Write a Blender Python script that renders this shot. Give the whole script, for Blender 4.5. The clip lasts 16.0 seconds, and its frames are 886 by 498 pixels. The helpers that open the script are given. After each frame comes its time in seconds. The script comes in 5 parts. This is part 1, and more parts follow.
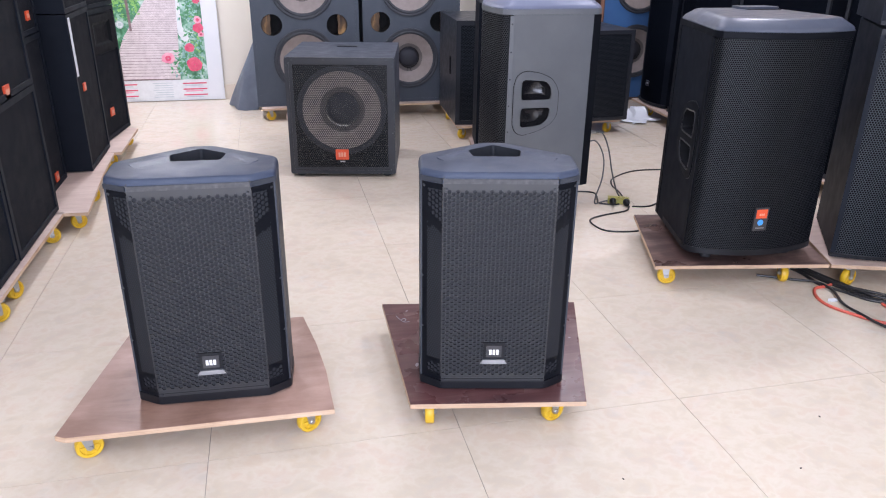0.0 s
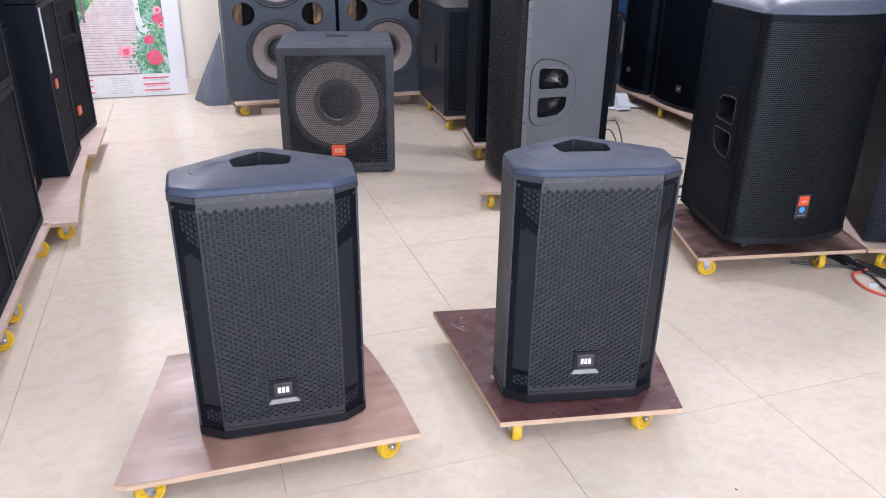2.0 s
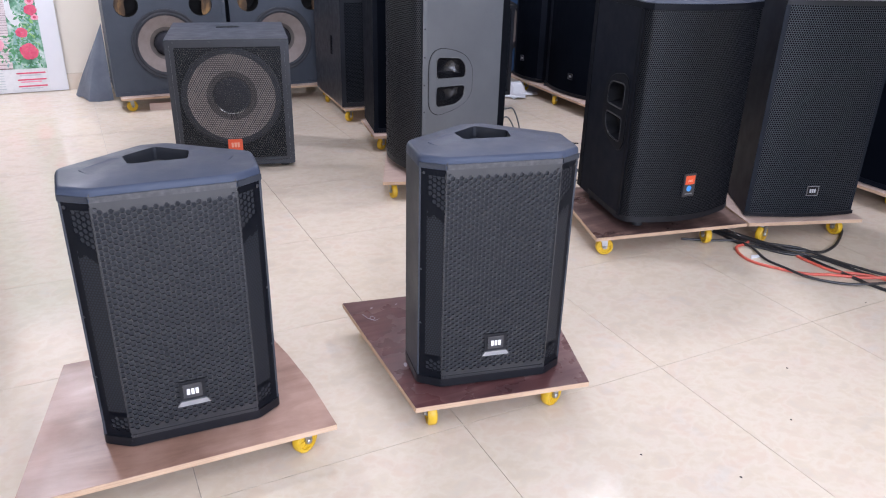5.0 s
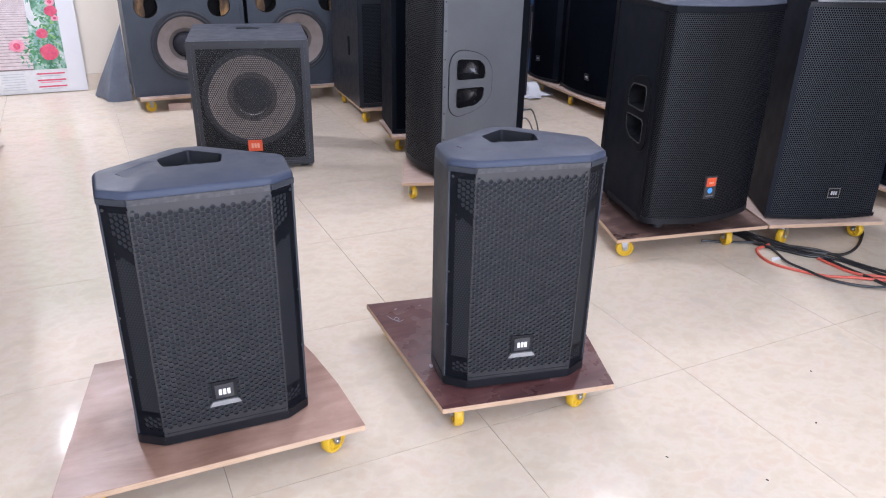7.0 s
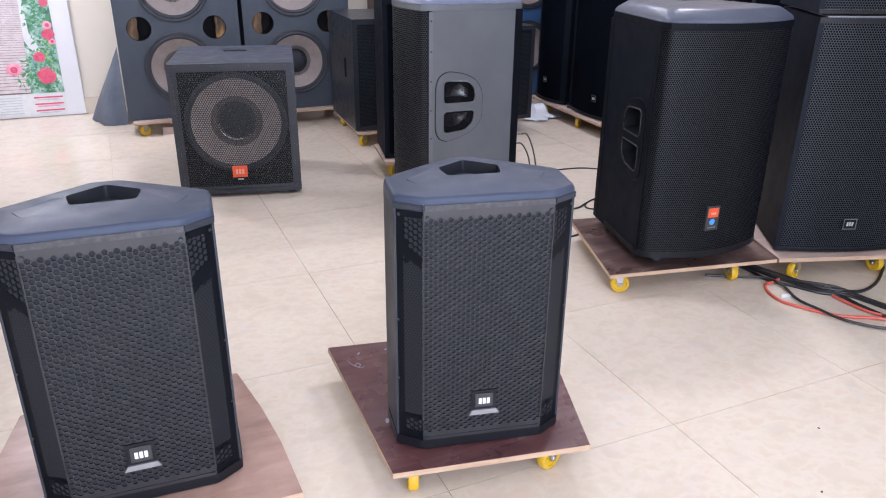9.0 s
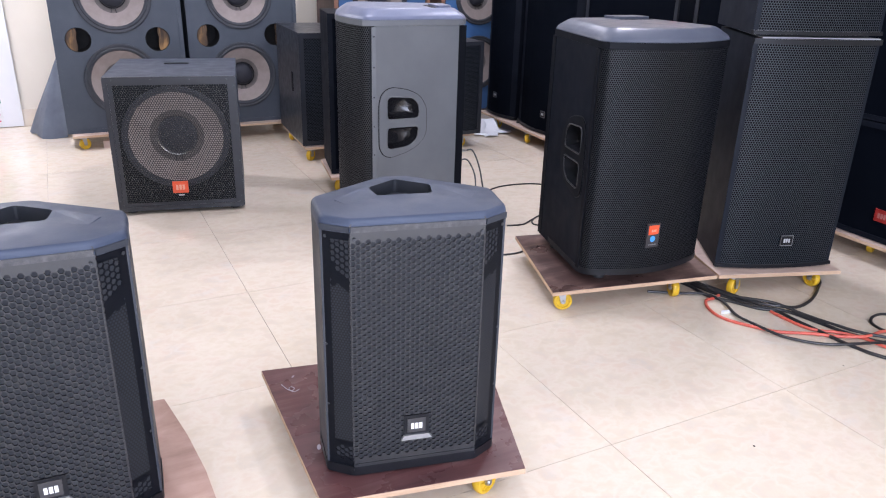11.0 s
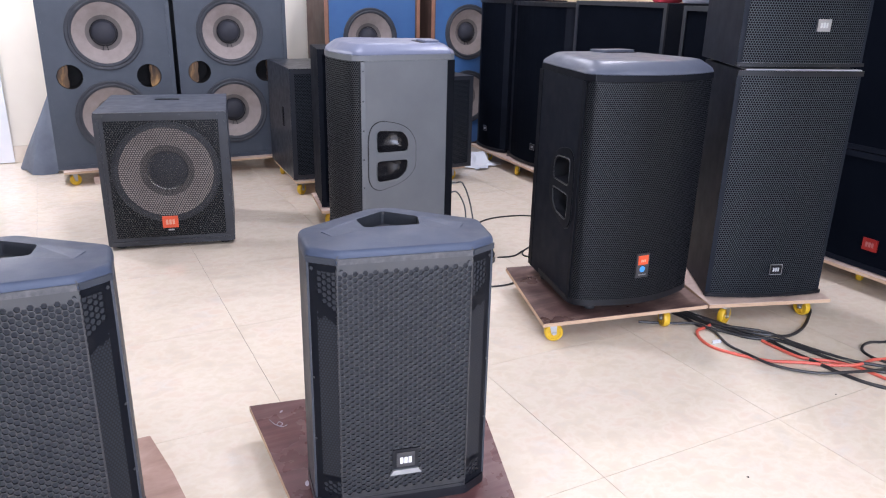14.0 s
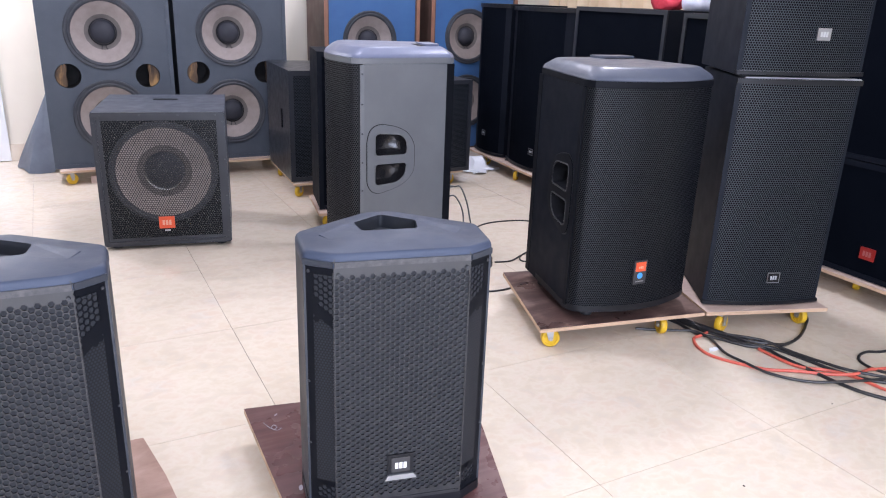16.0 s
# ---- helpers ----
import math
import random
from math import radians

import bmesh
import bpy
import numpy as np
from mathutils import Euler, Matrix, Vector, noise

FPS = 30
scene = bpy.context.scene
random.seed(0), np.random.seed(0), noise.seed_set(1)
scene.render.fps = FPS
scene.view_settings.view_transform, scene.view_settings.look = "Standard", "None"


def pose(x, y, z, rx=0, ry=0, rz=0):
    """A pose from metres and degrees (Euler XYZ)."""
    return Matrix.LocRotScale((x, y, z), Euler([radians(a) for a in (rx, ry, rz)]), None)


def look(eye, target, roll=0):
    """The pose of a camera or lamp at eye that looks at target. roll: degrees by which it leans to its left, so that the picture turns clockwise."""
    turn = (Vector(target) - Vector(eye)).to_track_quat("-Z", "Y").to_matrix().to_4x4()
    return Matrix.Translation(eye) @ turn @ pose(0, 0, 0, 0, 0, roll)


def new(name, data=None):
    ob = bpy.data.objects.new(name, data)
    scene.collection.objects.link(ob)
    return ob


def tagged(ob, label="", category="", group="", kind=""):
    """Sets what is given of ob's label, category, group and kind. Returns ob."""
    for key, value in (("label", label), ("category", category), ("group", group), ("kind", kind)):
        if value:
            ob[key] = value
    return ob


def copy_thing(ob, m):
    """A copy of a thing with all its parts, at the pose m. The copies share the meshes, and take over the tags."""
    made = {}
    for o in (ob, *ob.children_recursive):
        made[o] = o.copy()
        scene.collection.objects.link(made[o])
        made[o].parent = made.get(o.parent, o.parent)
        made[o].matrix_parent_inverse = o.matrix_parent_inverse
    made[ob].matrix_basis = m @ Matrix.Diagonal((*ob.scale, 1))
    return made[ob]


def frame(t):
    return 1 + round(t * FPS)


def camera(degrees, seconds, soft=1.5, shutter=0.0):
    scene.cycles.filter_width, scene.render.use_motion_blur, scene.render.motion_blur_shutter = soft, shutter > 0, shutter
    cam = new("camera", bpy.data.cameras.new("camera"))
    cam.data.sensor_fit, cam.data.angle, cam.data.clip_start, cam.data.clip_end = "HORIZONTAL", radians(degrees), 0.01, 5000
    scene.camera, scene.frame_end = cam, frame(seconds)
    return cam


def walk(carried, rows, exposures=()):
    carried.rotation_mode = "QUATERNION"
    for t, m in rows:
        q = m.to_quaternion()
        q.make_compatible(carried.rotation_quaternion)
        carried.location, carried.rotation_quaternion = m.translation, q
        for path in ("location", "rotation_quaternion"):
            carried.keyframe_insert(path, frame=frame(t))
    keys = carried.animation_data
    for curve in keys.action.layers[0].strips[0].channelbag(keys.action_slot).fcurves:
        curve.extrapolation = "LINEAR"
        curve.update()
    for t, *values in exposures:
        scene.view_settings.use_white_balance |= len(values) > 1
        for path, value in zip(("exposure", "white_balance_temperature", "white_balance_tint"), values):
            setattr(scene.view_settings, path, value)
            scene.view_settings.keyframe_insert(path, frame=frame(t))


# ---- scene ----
cam = camera(62.0, 16.0, 1.1)
PATH = [
    (0, (-0.524, -1.954, 1.497), (-0.102, -0.161, 0.718), 0.7),
    (0.5, (-0.571, -1.851, 1.493), (-0.144, -0.059, 0.715), 0.3),
    (1, (-0.64, -1.732, 1.469), (-0.197, 0.055, 0.688), -0.1),
    (1.5, (-0.771, -1.672, 1.462), (-0.293, 0.1, 0.667), 0.2),
    (2, (-0.91, -1.645, 1.462), (-0.322, 0.09, 0.659), 0.7),
    (2.5, (-0.938, -1.634, 1.456), (-0.276, 0.066, 0.636), 1.2),
    (3, (-0.918, -1.645, 1.46), (-0.222, 0.039, 0.634), 1.6),
    (3.5, (-0.954, -1.667, 1.452), (-0.216, 0.001, 0.633), 1.4),
    (4, (-0.926, -1.675, 1.464), (-0.131, -0.031, 0.648), 1.3),
    (4.2, (-0.917, -1.669, 1.459), (-0.101, -0.035, 0.644), 1.3),
    (6.3, (-0.97, -1.645, 1.469), (-0.141, -0.022, 0.646), 1.5),
    (6.5, (-0.975, -1.641, 1.476), (-0.157, -0.011, 0.655), 1.4),
    (7, (-0.984, -1.642, 1.476), (-0.181, -0.006, 0.653), 1.3),
    (7.5, (-0.977, -1.645, 1.475), (-0.183, -0.005, 0.65), 1.2),
    (8, (-0.923, -1.635, 1.459), (-0.134, -0.006, 0.609), 0.9),
    (8.5, (-0.773, -1.572, 1.455), (0.011, 0.073, 0.631), 0.9),
    (9, (-0.695, -1.511, 1.446), (0.052, 0.174, 0.67), 0.6),
    (9.5, (-0.679, -1.496, 1.472), (0.079, 0.188, 0.705), 0.1),
    (10, (-0.63, -1.5, 1.465), (0.153, 0.178, 0.711), 0.7),
    (10.2, (-0.615, -1.5, 1.462), (0.185, 0.17, 0.706), 1.0),
    (12.3, (-0.603, -1.516, 1.447), (0.277, 0.132, 0.734), 1.9),
    (12.5, (-0.604, -1.52, 1.461), (0.273, 0.132, 0.752), 1.8),
    (13, (-0.607, -1.509, 1.45), (0.272, 0.153, 0.767), 1.6),
    (13.5, (-0.601, -1.508, 1.454), (0.277, 0.159, 0.785), 1.4),
    (14, (-0.592, -1.506, 1.448), (0.288, 0.165, 0.79), 1.3),
    (14.5, (-0.597, -1.498, 1.46), (0.286, 0.174, 0.806), 1.5),
    (15, (-0.597, -1.493, 1.46), (0.287, 0.179, 0.811), 1.7),
    (15.5, (-0.605, -1.501, 1.449), (0.28, 0.172, 0.804), 1.9),
    (16, (-0.59, -1.496, 1.446), (0.299, 0.174, 0.798), 2.1),
]
walk(cam, [(t, look(eye, target, roll)) for t, eye, target, roll in PATH], exposures=[(0.0, 0.04, 5850, 22), (1.5, 0.06, 5850, 22), (3.0, -0.03, 5850, 22), (8.0, -0.03, 5850, 22), (12.0, 0.27, 5850, 22), (16.0, 0.27, 5850, 22)])


# ---- light ----
world = bpy.data.worlds.new("world")
scene.world = world
world.use_nodes = True
world.node_tree.nodes["Background"].inputs[0].default_value = (0.9, 0.95, 1.0, 1)
world.node_tree.nodes["Background"].inputs[1].default_value = 0.15

CEILING = 3.2
LAMPS = [(-1.5, 3.4, 26), (0.5, 1.9, 28), (2.4, 1.9, 46), (2.05, 3.9, 22), (-1.5, 4.9, 60), (-0.9, -1.9, 6), (1.9, -2.1, 16)]
for lx, ly, watts in LAMPS:
    lamp = bpy.data.lights.new("ceiling_lamp", "AREA")
    lamp.shape, lamp.size, lamp.energy = "DISK", 0.3, watts
    lamp.color = (1.0, 0.985, 0.97)
    ob = new("lamp_source", lamp)
    ob.matrix_world = pose(lx, ly, CEILING - 0.06)

# added cool fill lamp, as daylight from an assumed opening behind the camera
sky = bpy.data.lights.new("shopfront_daylight", "AREA")
sky.shape, sky.size, sky.size_y, sky.energy = "RECTANGLE", 3.6, 2.3, 240
sky.color = (0.86, 0.93, 1.0)
new("shopfront_daylight", sky).matrix_world = pose(-0.5, -4.12, 1.55, 90, 0, 0)


# ---- materials ----
def mat(name, colour=(0.5, 0.5, 0.5), rough=0.5, metal=0.0, spec=0.5):
    m = bpy.data.materials.new(name)
    m.use_nodes = True
    b = m.node_tree.nodes["Principled BSDF"]
    b.inputs["Base Color"].default_value = (*colour, 1)
    b.inputs["Roughness"].default_value = rough
    b.inputs["Metallic"].default_value = metal
    b.inputs["Specular IOR Level"].default_value = spec
    return m


def node(m, kind, **values):
    n = m.node_tree.nodes.new(kind)
    for k, v in values.items():
        n.inputs[k].default_value = v
    return n


def join(m, a, b):
    m.node_tree.links.new(a, b)


def bsdf(m):
    return m.node_tree.nodes["Principled BSDF"]


def coords(m):
    return node(m, "ShaderNodeTexCoord").outputs["Object"]


def ramp(m, fac, stops):
    r = node(m, "ShaderNodeValToRGB")
    while len(r.color_ramp.elements) < len(stops):
        r.color_ramp.elements.new(0.5)
    for e, (p, c) in zip(r.color_ramp.elements, stops):
        e.position, e.color = p, (*c, 1)
    join(m, fac, r.inputs[0])
    return r.outputs[0]


def grain(m, scale, strength, distance=0.002, detail=3.0, src=None):
    """Fine relief from noise."""
    n = node(m, "ShaderNodeTexNoise", Scale=scale, Detail=detail)
    join(m, src or coords(m), n.inputs["Vector"])
    b = node(m, "ShaderNodeBump", Strength=strength, Distance=distance)
    join(m, n.outputs[0], b.inputs["Height"])
    join(m, b.outputs[0], bsdf(m).inputs["Normal"])
    return n.outputs[0]


def vary_rough(m, scale, lo, hi):
    n = node(m, "ShaderNodeTexNoise", Scale=scale, Detail=5.0)
    join(m, coords(m), n.inputs["Vector"])
    r = node(m, "ShaderNodeMapRange", **{"From Min": 0.3, "From Max": 0.7, "To Min": lo, "To Max": hi})
    join(m, n.outputs[0], r.inputs[0])
    join(m, r.outputs[0], bsdf(m).inputs["Roughness"])
    return n.outputs[0]


def mottled(name, stops, scale, rough=(0.4, 0.6), bump=0.15, fine=400.0, stretch=(1, 1, 1), spec=0.5):
    """A surface with blotches, fine relief and uneven gloss."""
    m = mat(name, spec=spec)
    mp = node(m, "ShaderNodeMapping")
    mp.inputs["Scale"].default_value = stretch
    join(m, coords(m), mp.inputs["Vector"])
    n = node(m, "ShaderNodeTexNoise", Scale=scale, Detail=6.0, Roughness=0.6)
    join(m, mp.outputs[0], n.inputs["Vector"])
    join(m, ramp(m, n.outputs[0], stops), bsdf(m).inputs["Base Color"])
    grain(m, fine, bump)
    vary_rough(m, scale * 2.3, *rough)
    return m


def hexmask(m, uv, pitch, hole):
    """1 inside the holes of a staggered perforation, 0 on the metal; uv in metres."""
    def lattice(shift):
        a = node(m, "ShaderNodeVectorMath")
        a.operation = "MULTIPLY_ADD"
        a.inputs[1].default_value = (1 / pitch, 1 / (pitch * 1.7320508), 0)
        a.inputs[2].default_value = (shift, shift, 0)
        join(m, uv, a.inputs[0])
        f = node(m, "ShaderNodeVectorMath")
        f.operation = "FRACTION"
        join(m, a.outputs[0], f.inputs[0])
        c = node(m, "ShaderNodeVectorMath")
        c.operation = "MULTIPLY_ADD"
        c.inputs[1].default_value = (1, 1.7320508, 0)
        c.inputs[2].default_value = (-0.5, -0.8660254, 0)
        join(m, f.outputs[0], c.inputs[0])
        g = node(m, "ShaderNodeVectorMath")
        g.operation = "LENGTH"
        join(m, c.outputs[0], g.inputs[0])
        return g.outputs["Value"]
    lo = node(m, "ShaderNodeMath")
    lo.operation = "MINIMUM"
    join(m, lattice(0.0), lo.inputs[0])
    join(m, lattice(0.5), lo.inputs[1])
    r = node(m, "ShaderNodeMapRange", **{"From Min": hole + 0.11, "From Max": hole - 0.11, "To Min": 0.0, "To Max": 1.0})
    join(m, lo.outputs[0], r.inputs[0])
    return r.outputs[0]


def perforated(name, pitch, hole, colour, rough, open_holes, spec=0.5, behind=(0.005, 0.005, 0.006)):
    """Painted steel sheet with a staggered perforation, with holes to see through or backed by black foam."""
    m = mat(name, colour, rough, 0.0, spec)
    uv = node(m, "ShaderNodeTexCoord").outputs["UV"]
    k = hexmask(m, uv, pitch, hole)
    b = node(m, "ShaderNodeBump", Strength=0.2, Distance=0.002)
    b.invert = True
    join(m, k, b.inputs["Height"])
    join(m, b.outputs[0], bsdf(m).inputs["Normal"])
    out = m.node_tree.nodes["Material Output"]
    mix = node(m, "ShaderNodeMixShader")
    join(m, k, mix.inputs[0])
    join(m, bsdf(m).outputs[0], mix.inputs[1])
    if open_holes:
        back = node(m, "ShaderNodeBsdfTransparent")
    else:
        back = node(m, "ShaderNodeBsdfDiffuse", Color=(*behind, 1))
    join(m, back.outputs[0], mix.inputs[2])
    join(m, mix.outputs[0], out.inputs["Surface"])
    return m


BLACK_PAINT = mottled("black_cabinet_paint", [(0.3, (0.0038, 0.0054, 0.0102)), (0.7, (0.0060, 0.0082, 0.0142))], 6, (0.55, 0.66), 0.02, 60, spec=0.10)
NAVY_PAINT = mottled("navy_black_cabinet_paint", [(0.3, (0.0060, 0.0085, 0.0150)), (0.7, (0.0090, 0.0122, 0.020))], 6, (0.5, 0.6), 0.04, 60, spec=0.15)
SLATE_PAINT = mottled("slate_cabinet_paint", [(0.3, (0.0451, 0.0571, 0.0777)), (0.7, (0.0595, 0.0730, 0.0964))], 5, (0.45, 0.6), 0.14, 90, spec=0.4)
SUB_PAINT = mottled("dark_slate_cabinet_paint", [(0.3, (0.0375, 0.0464, 0.0670)), (0.7, (0.0497, 0.0596, 0.0835))], 5, (0.42, 0.56), 0.14, 90, spec=0.4)
SIDE_PAINT = mottled("grey_side_paint", [(0.3, (0.0216, 0.0258, 0.0348)), (0.7, (0.0324, 0.0372, 0.0480))], 4, (0.46, 0.6), 0.12, 90, spec=0.35)
PALE_SIDE = mottled("pale_grey_side_paint", [(0.3, (0.1104, 0.1188, 0.1296)), (0.7, (0.1344, 0.1428, 0.1548))], 4, (0.42, 0.56), 0.12, 90, spec=0.45)
DULL_BLACK = mottled("dull_black_moulding", [(0.3, (0.0024, 0.0033, 0.0058)), (0.7, (0.0040, 0.0050, 0.0082))], 9, (0.5, 0.6), 0.1, 150, spec=0.12)
LILAC_CAP = mottled("pale_lilac_cap_plastic", [(0.3, (0.1020, 0.1176, 0.1800)), (0.7, (0.1260, 0.1440, 0.2136))], 7, (0.34, 0.46), 0.1, 120)
CORNER_STEEL = mottled("black_corner_steel", [(0.3, (0.012, 0.013, 0.016)), (0.7, (0.020, 0.021, 0.025))], 12, (0.32, 0.45), 0.1, 200, spec=0.4)
# cap plastic with scuffs, plus the lit front edge painted as lighter grey
SCUFFED_LIT = mottled("scuffed_plastic_lit_grey", [(0.32, (0.030, 0.031, 0.035)), (0.5, (0.048, 0.049, 0.053)), (0.68, (0.080, 0.079, 0.081))], 60, (0.4, 0.55), 0.4, 500)
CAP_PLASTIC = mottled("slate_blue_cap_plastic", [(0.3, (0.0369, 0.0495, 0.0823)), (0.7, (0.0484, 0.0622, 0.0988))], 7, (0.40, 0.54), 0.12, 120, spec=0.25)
# paler base colour carries the ceiling's reflection on the tall speaker's top
TALL_CAP_SHEEN = mottled("glossy_slate_cap_painted_sheen", [(0.3, (0.062, 0.073, 0.104)), (0.7, (0.078, 0.090, 0.124))], 7, (0.32, 0.44), 0.1, 120, spec=0.45)
BLACK_PLASTIC = mottled("black_plastic", [(0.3, (0.0055, 0.0062, 0.0085)), (0.7, (0.0095, 0.0105, 0.014))], 9, (0.33, 0.45), 0.1, 120, spec=0.25)
FOAM = mottled("black_foam", [(0.3, (0.0190, 0.0205, 0.0240)), (0.7, (0.0270, 0.0290, 0.0330))], 60, (0.85, 0.95), 0.3, 200, spec=0.25)
GRILLE_STEEL = mottled("black_grille_steel", [(0.3, (0.0144, 0.0158, 0.0186)), (0.7, (0.0216, 0.0230, 0.0264))], 12, (0.30, 0.42), 0.1, 200, spec=0.62)
PERF_FINE = perforated("fine_perforated_steel", 0.0112, 0.40, (0.0165, 0.0215, 0.0305), 0.42, False, 0.45, (0.0042, 0.0050, 0.0066))
PERF_DENSE = perforated("dense_perforated_steel", 0.0094, 0.41, (0.0075, 0.0096, 0.0138), 0.40, False, 0.42, (0.0040, 0.0046, 0.0060))
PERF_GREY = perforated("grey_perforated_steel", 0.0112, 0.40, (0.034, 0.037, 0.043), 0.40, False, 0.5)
PERF_TINY = perforated("tiny_perforated_steel", 0.0084, 0.34, (0.0034, 0.0040, 0.0056), 0.45, False, 0.2, (0.032, 0.035, 0.042))
PERF_OPEN = perforated("open_perforated_steel", 0.0135, 0.37, (0.026, 0.027, 0.030), 0.42, True, 0.35)
CLOTH_CHARCOAL = mottled("charcoal_grille_cloth", [(0.3, (0.0062, 0.0078, 0.0120)), (0.7, (0.0100, 0.0120, 0.0175))], 4, (0.7, 0.85), 0.5, 500, spec=0.12)
FOAM_LIGHT = mottled("grey_corner_foam", [(0.3, (0.0115, 0.0132, 0.0170)), (0.7, (0.0170, 0.0190, 0.0240))], 60, (0.85, 0.95), 0.3, 200)
CLOTH_GRILLE = mottled("black_grille_cloth", [(0.3, (0.0020, 0.0030, 0.0058)), (0.7, (0.0034, 0.0048, 0.0085))], 3, (0.75, 0.9), 0.4, 600, spec=0.02)
POCKET_PLASTIC = mottled("dark_pocket_plastic", [(0.3, (0.018, 0.021, 0.027)), (0.7, (0.027, 0.030, 0.037))], 9, (0.28, 0.38), 0.08, 200)
BLACK_GLOSS = mottled("black_gloss_plastic", [(0.3, (0.010, 0.010, 0.012)), (0.7, (0.016, 0.016, 0.018))], 9, (0.16, 0.25), 0.05, 200)
STEEL = mat("zinc_steel", (0.42, 0.43, 0.45), 0.40, 1.0)
grain(STEEL, 120, 0.1)
SCREW = mat("blackened_screw_steel", (0.045, 0.048, 0.055), 0.45, 0.5)
YELLOW = mottled("yellow_wheel_plastic", [(0.3, (0.56, 0.34, 0.010)), (0.72, (0.72, 0.47, 0.022))], 14, (0.34, 0.5), 0.1, 200)
ORANGE = mottled("orange_badge", [(0.3, (0.62, 0.075, 0.022)), (0.7, (0.72, 0.10, 0.032))], 20, (0.3, 0.4), 0.05)
DARK_RED = mottled("dark_red_badge", [(0.3, (0.23, 0.012, 0.010)), (0.7, (0.29, 0.020, 0.016))], 20, (0.35, 0.45), 0.05)
DULL_MARK = mat("grey_white_mark", (0.42, 0.44, 0.46), 0.4)
PALE_ORANGE = mat("pale_orange_mark", (0.72, 0.34, 0.24), 0.4)
PALE_RED = mat("pale_red_mark", (0.36, 0.13, 0.12), 0.4)
WHITE_MARK = mat("white_mark", (0.85, 0.85, 0.86), 0.4)
SILVER = mat("brushed_silver", (0.30, 0.31, 0.33), 0.35, 0.9)
COIL_BRIGHT = mat("polished_coil_ring", (0.62, 0.62, 0.62), 0.22, 1.0)
BADGE_GREY = mat("dark_badge_grey", (0.05, 0.05, 0.055), 0.35, 0.3)
CHIN_SILVER = mat("light_silver", (0.36, 0.37, 0.39), 0.42, 0.7)
BLUE_MARK = mat("blue_mark", (0.06, 0.30, 0.75), 0.4)
CONE = mottled("grey_paper_cone", [(0.3, (0.2400, 0.2040, 0.1944)), (0.7, (0.3060, 0.2640, 0.2520))], 14, (0.7, 0.85), 0.25, 160)
SUB_CONE = mottled("brown_grey_paper_cone", [(0.3, (0.3000, 0.2616, 0.2400)), (0.7, (0.3840, 0.3360, 0.3120))], 12, (0.7, 0.85), 0.25, 160)
DUST_CAP = mottled("dark_dust_cap", [(0.3, (0.026, 0.028, 0.038)), (0.7, (0.036, 0.038, 0.050))], 10, (0.55, 0.68), 0.1, 150, spec=0.3)
SURROUND = mottled("slate_cone_surround", [(0.3, (0.026, 0.030, 0.040)), (0.7, (0.038, 0.043, 0.055))], 12, (0.55, 0.7), 0.12, 200)
RUBBER = mottled("black_rubber", [(0.3, (0.014, 0.014, 0.016)), (0.7, (0.024, 0.024, 0.027))], 12, (0.6, 0.75), 0.15, 200)
CONE_INNER = mottled("darker_inner_cone", [(0.3, (0.105, 0.092, 0.09)), (0.7, (0.14, 0.125, 0.12))], 14, (0.6, 0.75), 0.2, 160)
BLUE_BAFFLE = mottled("blue_baffle", [(0.3, (0.0355, 0.1050, 0.2678)), (0.7, (0.0462, 0.1302, 0.3125))], 4, (0.45, 0.6), 0.25, 300)
CLOTH = mottled("slate_cloth", [(0.3, (0.0936, 0.1092, 0.1416)), (0.7, (0.1500, 0.1704, 0.2136))], 5, (0.85, 0.95), 0.7, 190)
FOAM_GREY = mat("grey_foam_sheet", (0.30, 0.31, 0.33), 0.8)
PAPER = mat("white_film", (0.72, 0.75, 0.80), 0.35)


def timber(name, stops, rough, along=(2.2, 26, 26), scale=1.0, bump=0.12, spec=0.5):
    """Wood with stretched grain, blotches and scuffs."""
    m = mat(name, spec=spec)
    c = coords(m)
    mp = node(m, "ShaderNodeMapping")
    mp.inputs["Scale"].default_value = along
    join(m, c, mp.inputs["Vector"])
    n = node(m, "ShaderNodeTexNoise", Scale=scale, Detail=8.0, Roughness=0.65, Distortion=0.6)
    join(m, mp.outputs[0], n.inputs["Vector"])
    blot = node(m, "ShaderNodeTexNoise", Scale=4.5, Detail=5.0)
    join(m, c, blot.inputs["Vector"])
    mix = node(m, "ShaderNodeMath")
    mix.operation = "MULTIPLY_ADD"
    mix.inputs[1].default_value = 0.45
    join(m, n.outputs[0], mix.inputs[0])
    half = node(m, "ShaderNodeMath")
    half.operation = "MULTIPLY"
    half.inputs[1].default_value = 0.55
    join(m, blot.outputs[0], half.inputs[0])
    join(m, half.outputs[0], mix.inputs[2])
    join(m, ramp(m, mix.outputs[0], stops), bsdf(m).inputs["Base Color"])
    b = node(m, "ShaderNodeBump", Strength=bump, Distance=0.002)
    join(m, n.outputs[0], b.inputs["Height"])
    join(m, b.outputs[0], bsdf(m).inputs["Normal"])
    vary_rough(m, 7, *rough)
    return m


